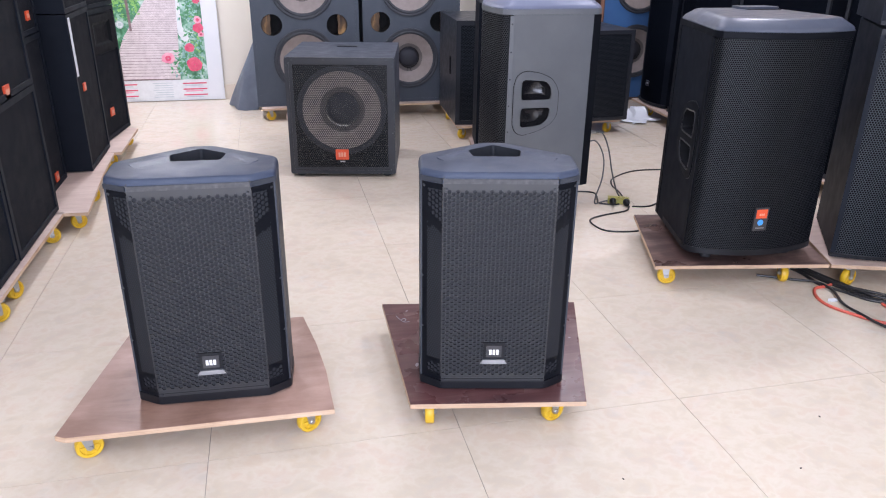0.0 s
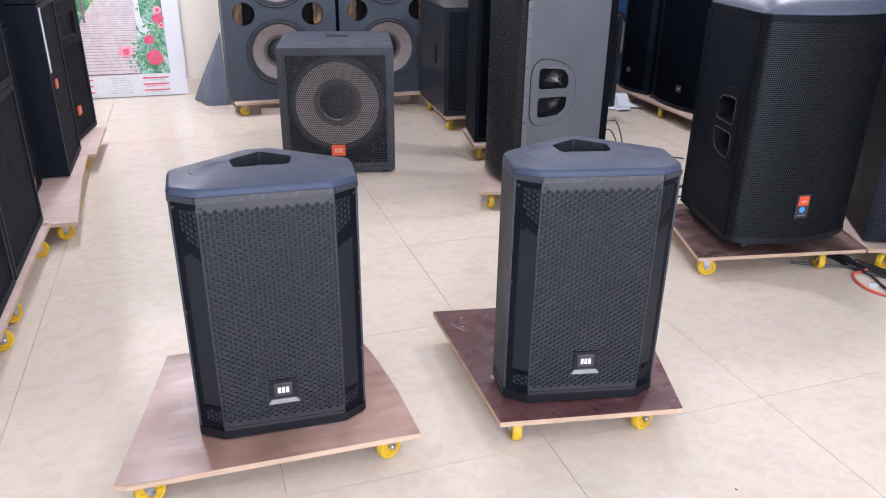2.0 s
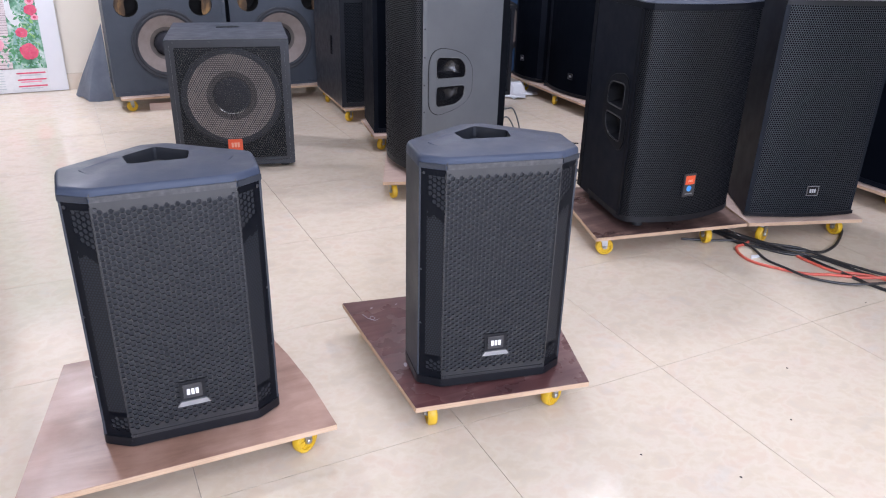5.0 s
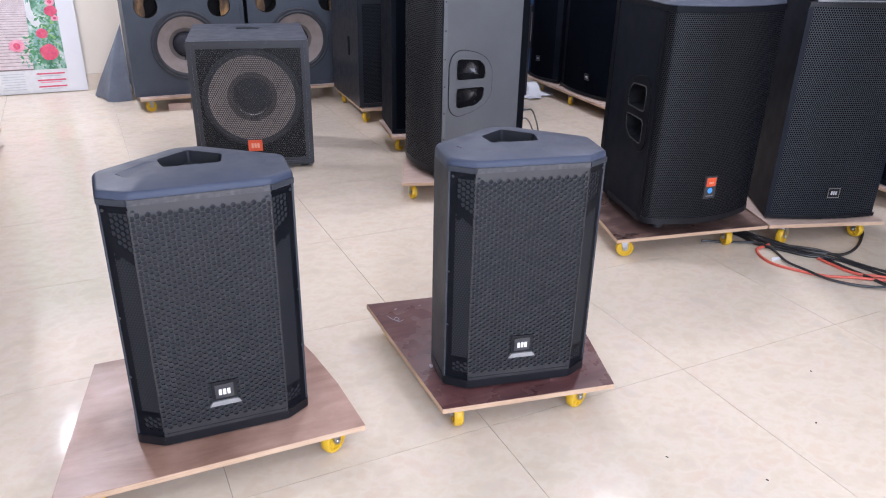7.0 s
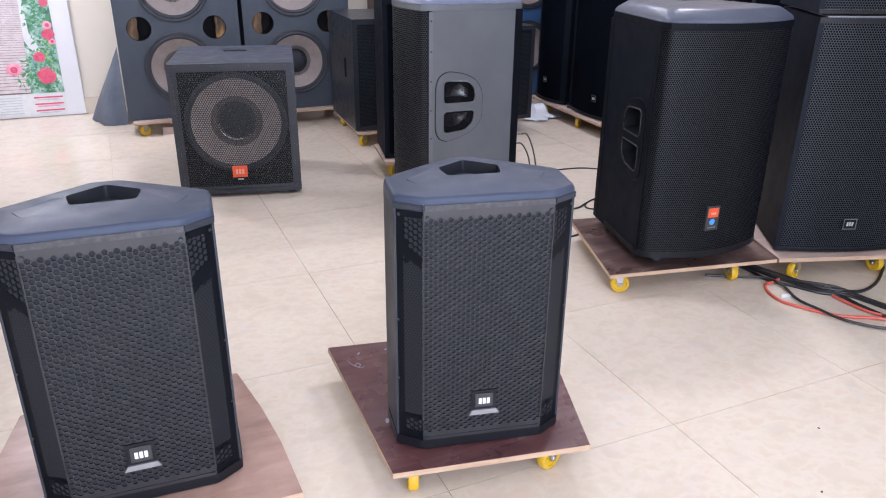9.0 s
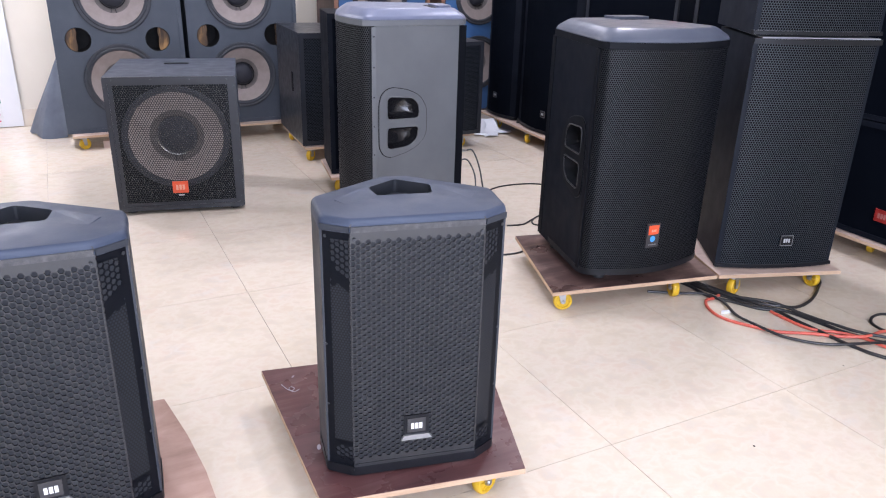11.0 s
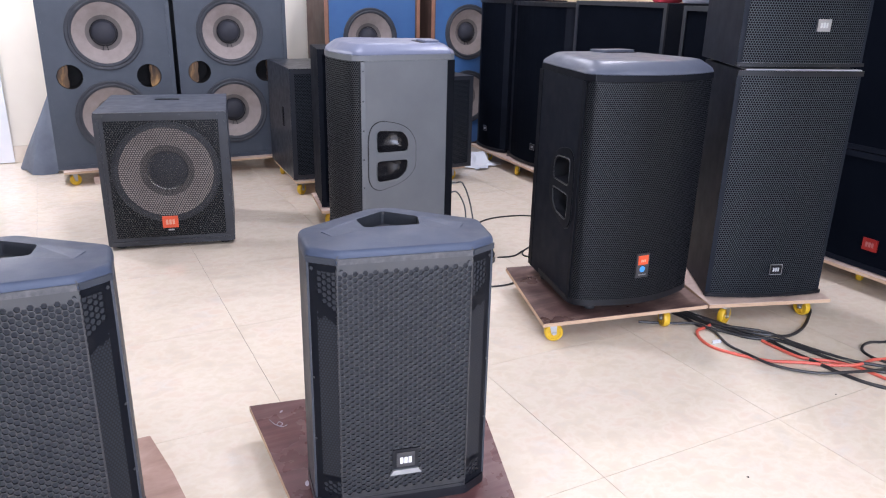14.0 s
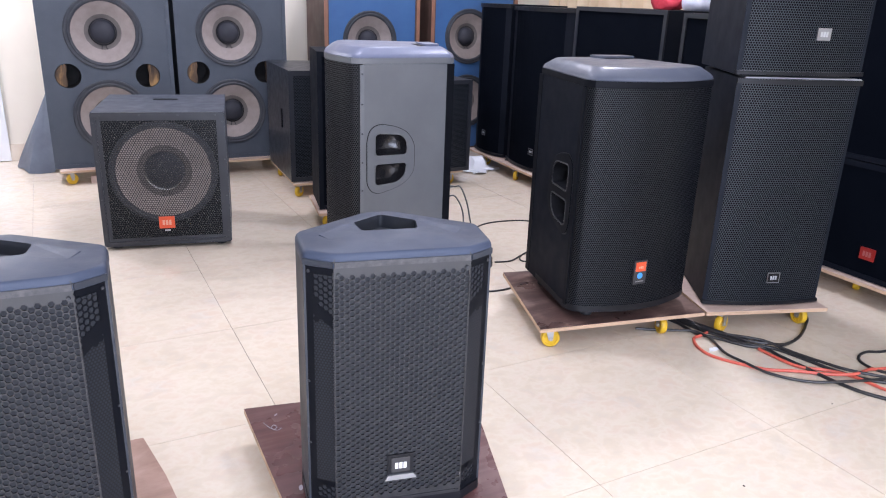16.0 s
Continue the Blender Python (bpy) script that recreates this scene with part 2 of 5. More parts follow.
BOARD_BROWN = timber("brown_film_plywood", [(0.36, (0.17, 0.092, 0.066)), (0.46, (0.265, 0.155, 0.115)), (0.54, (0.34, 0.21, 0.165)), (0.66, (0.45, 0.30, 0.24))], (0.28, 0.46), along=(2.6, 9, 9))
BOARD_MAROON = timber("maroon_film_plywood", [(0.36, (0.055, 0.022, 0.024)), (0.52, (0.105, 0.045, 0.045)), (0.66, (0.17, 0.10, 0.095))], (0.2, 0.36))
BOARD_DARK = timber("dark_film_plywood", [(0.38, (0.035, 0.020, 0.019)), (0.49, (0.085, 0.050, 0.044)), (0.57, (0.18, 0.118, 0.10)), (0.68, (0.34, 0.25, 0.21))], (0.22, 0.5), along=(2.4, 14, 14))
BOARD_PALE = timber("pale_pink_plywood", [(0.34, (0.40, 0.29, 0.245)), (0.52, (0.52, 0.40, 0.34)), (0.68, (0.62, 0.50, 0.43))], (0.5, 0.65))
PLY_EDGE = timber("plywood_edge", [(0.3, (0.26, 0.15, 0.09)), (0.5, (0.50, 0.35, 0.235)), (0.7, (0.64, 0.48, 0.35))], (0.6, 0.75), along=(5, 5, 330))
VENEER = timber("brown_veneer", [(0.34, (0.045, 0.026, 0.020)), (0.52, (0.085, 0.05, 0.04)), (0.68, (0.125, 0.078, 0.062))], (0.4, 0.55), along=(26, 26, 1.8))
PORT_WOOD = timber("raw_port_lining", [(0.42, (0.022, 0.014, 0.010)), (0.52, (0.085, 0.048, 0.022)), (0.58, (0.26, 0.15, 0.055)), (0.68, (0.42, 0.27, 0.11))], (0.6, 0.8), along=(26, 26, 3))
PORT_DARK = mottled("dark_cabinet_inside", [(0.3, (0.006, 0.006, 0.007)), (0.7, (0.014, 0.013, 0.013))], 12, (0.8, 0.9), 0.1)
OAK_EDGE = timber("reddish_wood_edge", [(0.34, (0.20, 0.095, 0.06)), (0.6, (0.31, 0.16, 0.105))], (0.4, 0.5), along=(26, 26, 2))

WALL_PAINT = mottled("cream_wall_paint", [(0.35, (0.80, 0.742, 0.635)), (0.65, (0.83, 0.778, 0.675))], 2.0, (0.6, 0.75), 0.12, 180)
CEIL_PAINT = mottled("white_ceiling_paint", [(0.35, (0.80, 0.80, 0.79)), (0.65, (0.83, 0.83, 0.82))], 2.0, (0.7, 0.8), 0.1, 150)
WHITE_PANEL = mottled("white_panel", [(0.35, (0.78, 0.79, 0.83)), (0.65, (0.82, 0.83, 0.86))], 3, (0.3, 0.4), 0.05)
SKIRT_TILE = mottled("beige_skirting_tile", [(0.35, (0.66, 0.56, 0.44)), (0.65, (0.74, 0.65, 0.53))], 6, (0.2, 0.3), 0.04)
CURTAIN_CLOTH = mottled("cream_curtain_cloth", [(0.35, (0.60, 0.47, 0.32)), (0.65, (0.70, 0.58, 0.42))], 6, (0.8, 0.9), 0.4, 200)


def marble_tile():
    """Polished cream floor tile with pink, ochre and grey clouds, differing from tile to tile."""
    m = mat("polished_cream_tile", spec=0.30)
    c = coords(m)
    info = node(m, "ShaderNodeObjectInfo")
    shift = node(m, "ShaderNodeVectorMath")
    shift.operation = "SCALE"
    shift.inputs[0].default_value = (37.0, 19.0, 11.0)
    join(m, info.outputs["Random"], shift.inputs["Scale"])
    add = node(m, "ShaderNodeVectorMath")
    join(m, c, add.inputs[0])
    join(m, shift.outputs[0], add.inputs[1])
    v = add.outputs[0]
    mp = node(m, "ShaderNodeMapping")
    mp.inputs["Rotation"].default_value = (0, 0, 0.6)
    mp.inputs["Scale"].default_value = (1.0, 1.2, 1.0)
    join(m, v, mp.inputs["Vector"])
    big = node(m, "ShaderNodeTexNoise", Scale=4.6, Detail=6.0, Roughness=0.6, Distortion=0.35)
    join(m, mp.outputs[0], big.inputs["Vector"])
    small = node(m, "ShaderNodeTexNoise", Scale=13.0, Detail=5.0, Roughness=0.55, Distortion=0.3)
    join(m, mp.outputs[0], small.inputs["Vector"])
    one = ramp(m, big.outputs[0], [(0.30, (0.566, 0.502, 0.414)), (0.41, (0.623, 0.532, 0.414)), (0.50, (0.641, 0.564, 0.457)), (0.59, (0.636, 0.528, 0.426)), (0.70, (0.588, 0.538, 0.478))])
    two = ramp(m, small.outputs[0], [(0.32, (0.557, 0.506, 0.439)), (0.43, (0.615, 0.542, 0.435)), (0.53, (0.681, 0.630, 0.551)), (0.64, (0.632, 0.524, 0.422))])
    mix = node(m, "ShaderNodeMix")
    mix.data_type = "RGBA"
    mix.inputs["Factor"].default_value = 0.42
    join(m, one, mix.inputs["A"])
    join(m, two, mix.inputs["B"])
    join(m, mix.outputs["Result"], bsdf(m).inputs["Base Color"])
    wear = node(m, "ShaderNodeTexNoise", Scale=5.0, Detail=6.0)
    join(m, v, wear.inputs["Vector"])
    r = node(m, "ShaderNodeMapRange", **{"From Min": 0.3, "From Max": 0.7, "To Min": 0.08, "To Max": 0.15})
    join(m, wear.outputs[0], r.inputs[0])
    join(m, r.outputs[0], bsdf(m).inputs["Roughness"])
    n = node(m, "ShaderNodeTexNoise", Scale=9.0, Detail=2.0)
    join(m, v, n.inputs["Vector"])
    b = node(m, "ShaderNodeBump", Strength=0.02, Distance=0.01)
    join(m, n.outputs[0], b.inputs["Height"])
    join(m, b.outputs[0], bsdf(m).inputs["Normal"])
    return m


TILE = marble_tile()
GROUT = mottled("grey_grout", [(0.35, (0.30, 0.27, 0.24)), (0.65, (0.42, 0.38, 0.34))], 20, (0.8, 0.9), 0.2)


# ---- building blocks ----
def mesh_of(bm, name, material):
    me = bpy.data.meshes.new(name)
    bm.normal_update()
    bm.to_mesh(me)
    bm.free()
    me.materials.append(material)
    return me


def part(name, bm, material, parent, label="", smooth=False, sharp=38):
    """Link a bmesh as one mesh object under a thing or part."""
    me = mesh_of(bm, name, material)
    if smooth:
        me.shade_smooth()
        me.set_sharp_from_angle(angle=radians(sharp))
    ob = new(name, me)
    ob.parent = parent
    if label:
        tagged(ob, label)
    return ob


def thing(name, m, label, category, group="", kind=""):
    ob = new(name)
    ob.empty_display_size = 0.1
    ob.matrix_world = m
    return tagged(ob, label, category, group, kind)


def solid(name, bm, material, m, label, category, kind="", smooth=False, group=""):
    ob = part(name, bm, material, None, "", smooth)
    ob.matrix_world = m
    return tagged(ob, label, category, group, kind)


def soften(bm, width, segments=2, angle=25):
    edges = [e for e in bm.edges if len(e.link_faces) == 2 and e.calc_face_angle(0) > radians(angle)]
    bmesh.ops.bevel(bm, geom=edges, offset=width, segments=segments, profile=0.6, affect="EDGES", clamp_overlap=True)
    return bm


def prism(poly, z0, z1, bevel=0.0, segments=2, top=None):
    """A polygon in x, y drawn up from z0 to z1; top: another polygon of as many points for the upper end."""
    bm = bmesh.new()
    lo = [bm.verts.new((x, y, z0)) for x, y in poly]
    hi = [bm.verts.new((x, y, z1)) for x, y in (top or poly)]
    bm.faces.new(lo[::-1]), bm.faces.new(hi)
    n = len(poly)
    for i in range(n):
        bm.faces.new((lo[i], lo[(i + 1) % n], hi[(i + 1) % n], hi[i]))
    if bevel:
        soften(bm, bevel, segments)
    return bm


def box(x0, x1, y0, y1, z0, z1, bevel=0.0, segments=2):
    return prism([(x0, y0), (x1, y0), (x1, y1), (x0, y1)], z0, z1, bevel, segments)


def merge(*bms):
    out = bmesh.new()
    for b in bms:
        me = bpy.data.meshes.new("t")
        b.to_mesh(me)
        b.free()
        out.from_mesh(me)
        bpy.data.meshes.remove(me)
    return out


def moved(bm, m):
    bmesh.ops.transform(bm, matrix=m, verts=bm.verts)
    return bm


def lathe(profile, seg=40):
    """A profile of (radius, z) turned about z."""
    bm = bmesh.new()
    rings = []
    for r, z in profile:
        if r < 1e-5:
            rings.append([bm.verts.new((0, 0, z))])
        else:
            rings.append([bm.verts.new((r * math.cos(2 * math.pi * i / seg), r * math.sin(2 * math.pi * i / seg), z)) for i in range(seg)])
    for a, b in zip(rings, rings[1:]):
        for i in range(seg):
            j = (i + 1) % seg
            if len(a) == 1:
                bm.faces.new((a[0], b[i], b[j]))
            elif len(b) == 1:
                bm.faces.new((a[i], b[0], a[j]))
            else:
                bm.faces.new((a[i], b[i], b[j], a[j]))
    bmesh.ops.recalc_face_normals(bm, faces=bm.faces)
    return bm


def smooth_line(points, steps=8):
    """Catmull-Rom through the points."""
    p = [Vector(q) for q in points]
    p = [2 * p[0] - p[1]] + p + [2 * p[-1] - p[-2]]
    out = []
    for a, b, c, d in zip(p, p[1:], p[2:], p[3:]):
        for i in range(steps):
            t = i / steps
            out.append(0.5 * (2 * b + (c - a) * t + (2 * a - 5 * b + 4 * c - d) * t * t + (3 * b - a - 3 * c + d) * t ** 3))
    return out + [p[-2]]


def tube(points, r, seg=8, steps=8):
    line = smooth_line(points, steps)
    bm = bmesh.new()
    rings = []
    for i, p in enumerate(line):
        d = (line[min(i + 1, len(line) - 1)] - line[max(i - 1, 0)]).normalized()
        u = d.cross(Vector((0, 0, 1)))
        u = u.normalized() if u.length > 1e-4 else Vector((1, 0, 0))
        v = u.cross(d)
        rings.append([bm.verts.new(p + r * (math.cos(a) * u + math.sin(a) * v)) for a in (2 * math.pi * k / seg for k in range(seg))])
    for a, b in zip(rings, rings[1:]):
        for i in range(seg):
            bm.faces.new((a[i], a[(i + 1) % seg], b[(i + 1) % seg], b[i]))
    bm.faces.new(rings[0]), bm.faces.new(rings[-1][::-1])
    bmesh.ops.recalc_face_normals(bm, faces=bm.faces)
    return bm


def sheet(line, z0, z1, rows=1):
    """A wall along a line in x, y with its arc length and height, in metres, as UV."""
    bm = bmesh.new()
    uv = bm.loops.layers.uv.new("UVMap")
    dist = [0.0]
    for a, b in zip(line, line[1:]):
        dist.append(dist[-1] + math.dist(a, b))
    lo = [bm.verts.new((x, y, z0)) for x, y in line]
    hi = [bm.verts.new((x, y, z1)) for x, y in line]
    for i in range(len(line) - 1):
        f = bm.faces.new((lo[i], lo[i + 1], hi[i + 1], hi[i]))
        for l, (u, v) in zip(f.loops, ((dist[i], z0), (dist[i + 1], z0), (dist[i + 1], z1), (dist[i], z1))):
            l[uv].uv = (u, v)
    return bm


def hole_sheet(x0, x1, z0, z1, px, pz, hole, depth, keep=lambda x, z: True):
    """A steel sheet facing -y with six-sided holes in staggered columns; each hole has its own walls."""
    verts, faces = [], []
    cols = int((x1 - x0) / px)
    R = px / 1.5
    ring = [(R, 0), (R / 2, pz / 2), (-R / 2, pz / 2), (-R, 0), (-R / 2, -pz / 2), (R / 2, -pz / 2)]
    left = x0 + ((x1 - x0) - (cols - 1) * px) / 2
    for c in range(cols):
        rows = int((z1 - z0) / pz) - (c % 2)
        low = z0 + ((z1 - z0) - (rows - 1) * pz) / 2
        for r in range(rows):
            x, z = left + c * px, low + r * pz
            n = len(verts)
            open_cell = keep(x, z)
            for a, b in ring:
                verts.append((x + a, 0, z + b))
            if not open_cell:
                faces.append(tuple(n + i for i in range(6)))
                continue
            for a, b in ring:
                verts.append((x + a * (hole + 0.035), -0.0001, z + b * (hole + 0.035)))
            for a, b in ring:
                verts.append((x + a * hole, 0.0007, z + b * hole))
            for a, b in ring:
                verts.append((x + a * hole, depth, z + b * hole))
            for k in range(3):
                for i in range(6):
                    j = (i + 1) % 6
                    faces.append((n + 6 * k + i, n + 6 * k + j, n + 6 * k + 6 + j, n + 6 * k + 6 + i))
    me = bpy.data.meshes.new("t")
    me.from_pydata(verts, [], faces)
    bm = bmesh.new()
    bm.from_mesh(me)
    bpy.data.meshes.remove(me)
    bmesh.ops.reverse_faces(bm, faces=bm.faces)
    bmesh.ops.remove_doubles(bm, verts=bm.verts, dist=2e-5)
    return bm


def face_disc(r, y, seg=12, depth=0.002):
    """A small disc facing -y."""
    return moved(lathe([(0, depth), (r * 0.8, depth), (r, 0.0)], seg), pose(0, y, 0, 90, 0, 0))


# ---- setting ----
X0, X1, Y0, Y1 = -2.75, 3.95, -4.2, 5.64
solid("wall_north", box(X0 - 0.15, X1 + 0.15, Y1, Y1 + 0.15, -0.1, CEILING + 0.1), WALL_PAINT, pose(0, 0, 0), "cream painted back wall of the showroom", "wall", "structure")
# the opening is assumed and out of view, made for the added daylight
def wall_with_opening():
    out = [box(X0 - 0.15, -2.35, Y0 - 0.15, Y0, -0.1, CEILING + 0.1), box(1.35, X1 + 0.15, Y0 - 0.15, Y0, -0.1, CEILING + 0.1),
           box(-2.35, 1.35, Y0 - 0.15, Y0, 2.75, CEILING + 0.1), box(-2.35, 1.35, Y0 - 0.15, Y0, -0.1, 0.35)]
    return merge(*out)


solid("wall_south", wall_with_opening(), WALL_PAINT, pose(0, 0, 0), "cream painted front wall, unseen, with an assumed wide opening", "wall", "structure")
solid("wall_west", box(X0 - 0.15, X0, Y0, Y1, -0.1, CEILING + 0.1), WALL_PAINT, pose(0, 0, 0), "cream painted side wall behind the speaker stacks", "wall", "structure")
solid("wall_east", box(X1, X1 + 0.15, Y0, Y1, -0.1, CEILING + 0.1), WALL_PAINT, pose(0, 0, 0), "cream painted side wall behind the curtains", "wall", "structure")
solid("ceiling", box(X0 - 0.15, X1 + 0.15, Y0 - 0.15, Y1 + 0.15, CEILING, CEILING + 0.12), CEIL_PAINT, pose(0, 0, 0), "plain white painted ceiling", "ceiling", "structure")
solid("baseboard", box(-0.97, X1, Y1 - 0.012, Y1 - 0.001, 0.0, 0.14, 0.002), SKIRT_TILE, pose(0, 0, 0), "beige ceramic tile baseboard along the back wall", "baseboard", "structure")

ceiling_light = None
EMIT = mat("lamp_diffuser", (0.9, 0.9, 0.9), 0.4)
bsdf(EMIT).inputs["Emission Color"].default_value = (1, 0.98, 0.96, 1)
bsdf(EMIT).inputs["Emission Strength"].default_value = 4.0
for lx, ly, watts in LAMPS:
    if ceiling_light is None:
        ceiling_light = thing("ceiling_light", pose(lx, ly, CEILING), "round white surface-mounted ceiling light, lit", "ceiling light", "ceiling lights")
        part("rim", lathe([(0.165, 0), (0.18, -0.01), (0.18, -0.045), (0.165, -0.05), (0.16, -0.03), (0.16, 0)], 32), WHITE_PANEL, ceiling_light, "", True)
        part("diffuser", lathe([(0.158, -0.032), (0.1, -0.037), (0, -0.039)], 32), EMIT, ceiling_light, "glowing white diffuser", True)
    else:
        copy_thing(ceiling_light, pose(lx, ly, CEILING))


# ---- shapes shared by the speakers ----
def fill_holes(outer, holes):
    """A flat plate in x, z at y = 0 with holes, facing -y."""
    bm = bmesh.new()
    edges = []
    for loop in [outer] + holes:
        vs = [bm.verts.new((x, 0, z)) for x, z in loop]
        edges += [bm.edges.new((a, b)) for a, b in zip(vs, vs[1:] + vs[:1])]
    bmesh.ops.triangle_fill(bm, use_beauty=True, use_dissolve=False, edges=edges)
    for f in bm.faces:
        f.normal_update()
        if f.normal.y > 0:
            f.normal_flip()
    return bm


def thick(bm, depth):
    got = bmesh.ops.extrude_face_region(bm, geom=bm.faces[:])
    bmesh.ops.translate(bm, vec=(0, depth, 0), verts=[v for v in got["geom"] if isinstance(v, bmesh.types.BMVert)])
    bmesh.ops.recalc_face_normals(bm, faces=bm.faces)
    return bm


def circle(cx, cz, r, seg=40):
    return [(cx + r * math.cos(2 * math.pi * i / seg), cz + r * math.sin(2 * math.pi * i / seg)) for i in range(seg)]


def rounded(points, r, seg=5):
    """A polygon with its corners rounded."""
    out = []
    n = len(points)
    for i in range(n):
        p, a, b = Vector(points[i]), Vector(points[i - 1]), Vector(points[(i + 1) % n])
        da, db = (a - p), (b - p)
        k = min(r, da.length * 0.45, db.length * 0.45)
        s, e = p + da.normalized() * k, p + db.normalized() * k
        for j in range(seg + 1):
            t = j / seg
            out.append(tuple((1 - t) ** 2 * s + 2 * t * (1 - t) * p + t * t * e))
    return out


def pocket_block(loop, depth, shrink=0.86):
    """Walls and floor of a moulded pocket behind a loop in x, z."""
    cx, cz = sum(p[0] for p in loop) / len(loop), sum(p[1] for p in loop) / len(loop)
    bm = bmesh.new()
    rings = []
    for d, s in ((0, 1.0), (depth * 0.75, 0.5 + shrink / 2), (depth, shrink * 0.9)):
        rings.append([bm.verts.new((cx + (x - cx) * s, d, cz + (z - cz) * s)) for x, z in loop])
    n = len(loop)
    for a, b in zip(rings, rings[1:]):
        for i in range(n):
            bm.faces.new((a[i], a[(i + 1) % n], b[(i + 1) % n], b[i]))
    bm.faces.new(rings[-1])
    bmesh.ops.recalc_face_normals(bm, faces=bm.faces)
    bmesh.ops.reverse_faces(bm, faces=bm.faces)
    return bm


def mark_bars(w, h, y):
    """Three upright strokes and a foot: a plain lettering-sized mark."""
    out = []
    for k in range(3):
        x = -w / 2 + w * (k + 0.5) / 3
        out.append(box(x - w * 0.12, x + w * 0.12, y - 0.0012, y, -h / 2, h / 2))
    return merge(*out)


def badge(parent, x, y, z, size, colour, turn=0.0, mark=WHITE_MARK, label="small square maker's badge with a pale mark", tall=1.0):
    """A square maker's badge standing proud of a grille, facing -y."""
    at = pose(x, y, z, 0, 0, turn)
    s = size / 2
    plate = part("badge", moved(box(-s, s, -0.006, 0.002, -s * 0.8 * tall, s * 0.8 * tall, 0.0015), at), colour, parent, label)
    part("mark", moved(mark_bars(size * 0.62, size * 0.34, -0.0062), at), mark, plate)
    return plate


# ---- front pair of loudspeakers ----
PLAN = [(-0.170, 0), (0.170, 0), (0.238, 0.043), (0.244, 0.19), (0.035, 0.348), (-0.035, 0.348), (-0.244, 0.19), (-0.238, 0.043)]
POCKET = rounded([(-0.074, 0.172), (0.074, 0.172), (0.086, 0.245), (0.0, 0.312), (-0.086, 0.245)], 0.012, 3)


def cap_with_pocket():
    """Moulded top with a bevelled rim and a carrying pocket."""
    bm = bmesh.new()

    def loop(s, z):
        return [bm.verts.new((x * s, 0.155 + (y - 0.155) * s, z)) for x, y in rounded(PLAN, 0.016, 3)]
    rings = [loop(1.0, 0.711), loop(1.008, 0.713), loop(1.010, 0.718), loop(1.008, 0.732), loop(1.002, 0.739), loop(0.991, 0.744), loop(0.975, 0.747), loop(0.960, 0.748)]
    n = len(rings[0])
    for a, b in zip(rings, rings[1:]):
        for i in range(n):
            bm.faces.new((a[i], a[(i + 1) % n], b[(i + 1) % n], b[i]))
    edges = [e for e in bm.edges if all(v in set(rings[-1]) for v in e.verts)]
    rim = [bm.verts.new((x, y, 0.748)) for x, y in POCKET]
    edges += [bm.edges.new((a, b)) for a, b in zip(rim, rim[1:] + rim[:1])]
    bmesh.ops.triangle_fill(bm, use_beauty=True, use_dissolve=False, edges=edges)
    bmesh.ops.recalc_face_normals(bm, faces=bm.faces)
    return bm


def carry_pocket():
    """Walls and floor of the pocket under the top."""
    bm = bmesh.new()
    rim = [bm.verts.new((x, y, 0.7475)) for x, y in POCKET]
    low = [bm.verts.new((x * 0.94, 0.245 + (y - 0.245) * 0.92, 0.668)) for x, y in POCKET]
    m = len(rim)
    for i in range(m):
        bm.faces.new((rim[i], low[i], low[(i + 1) % m], rim[(i + 1) % m]))
    bm.faces.new(low)
    bmesh.ops.recalc_face_normals(bm, faces=bm.faces)
    bmesh.ops.reverse_faces(bm, faces=bm.faces)
    return bm


def cap_wedge(sx):
    """A shallow panel that rises out of the top towards its outer and rear edges."""
    bm = bmesh.new()
    flat = [(0.085, 0.150), (0.165, 0.112), (0.188, 0.150), (0.112, 0.228), (0.088, 0.232)]
    lift = [0.7481, 0.7481, 0.7500, 0.7506, 0.7484]
    hi = [bm.verts.new((sx * x, y, z)) for (x, y), z in zip(flat, lift)]
    lo = [bm.verts.new((sx * x, y, 0.7470)) for x, y in flat]
    bm.faces.new(hi), bm.faces.new(lo[::-1])
    for k in range(5):
        bm.faces.new((lo[k], lo[(k + 1) % 5], hi[(k + 1) % 5], hi[k]))
    bmesh.ops.recalc_face_normals(bm, faces=bm.faces)
    return bm


def slanted_sheet(xa, xb, z0, za, zb):
    """A sheet facing -y whose top runs from height za at xa to zb at xb, with metres as UV."""
    bm = bmesh.new()
    uv = bm.loops.layers.uv.new("UVMap")
    f = bm.faces.new([bm.verts.new(q) for q in ((xa, 0.0015, z0), (xb, 0.0015, z0), (xb, 0.0015, zb), (xa, 0.0015, za))])
    for l in f.loops:
        l[uv].uv = (l.vert.co.x, l.vert.co.z)
    return bm


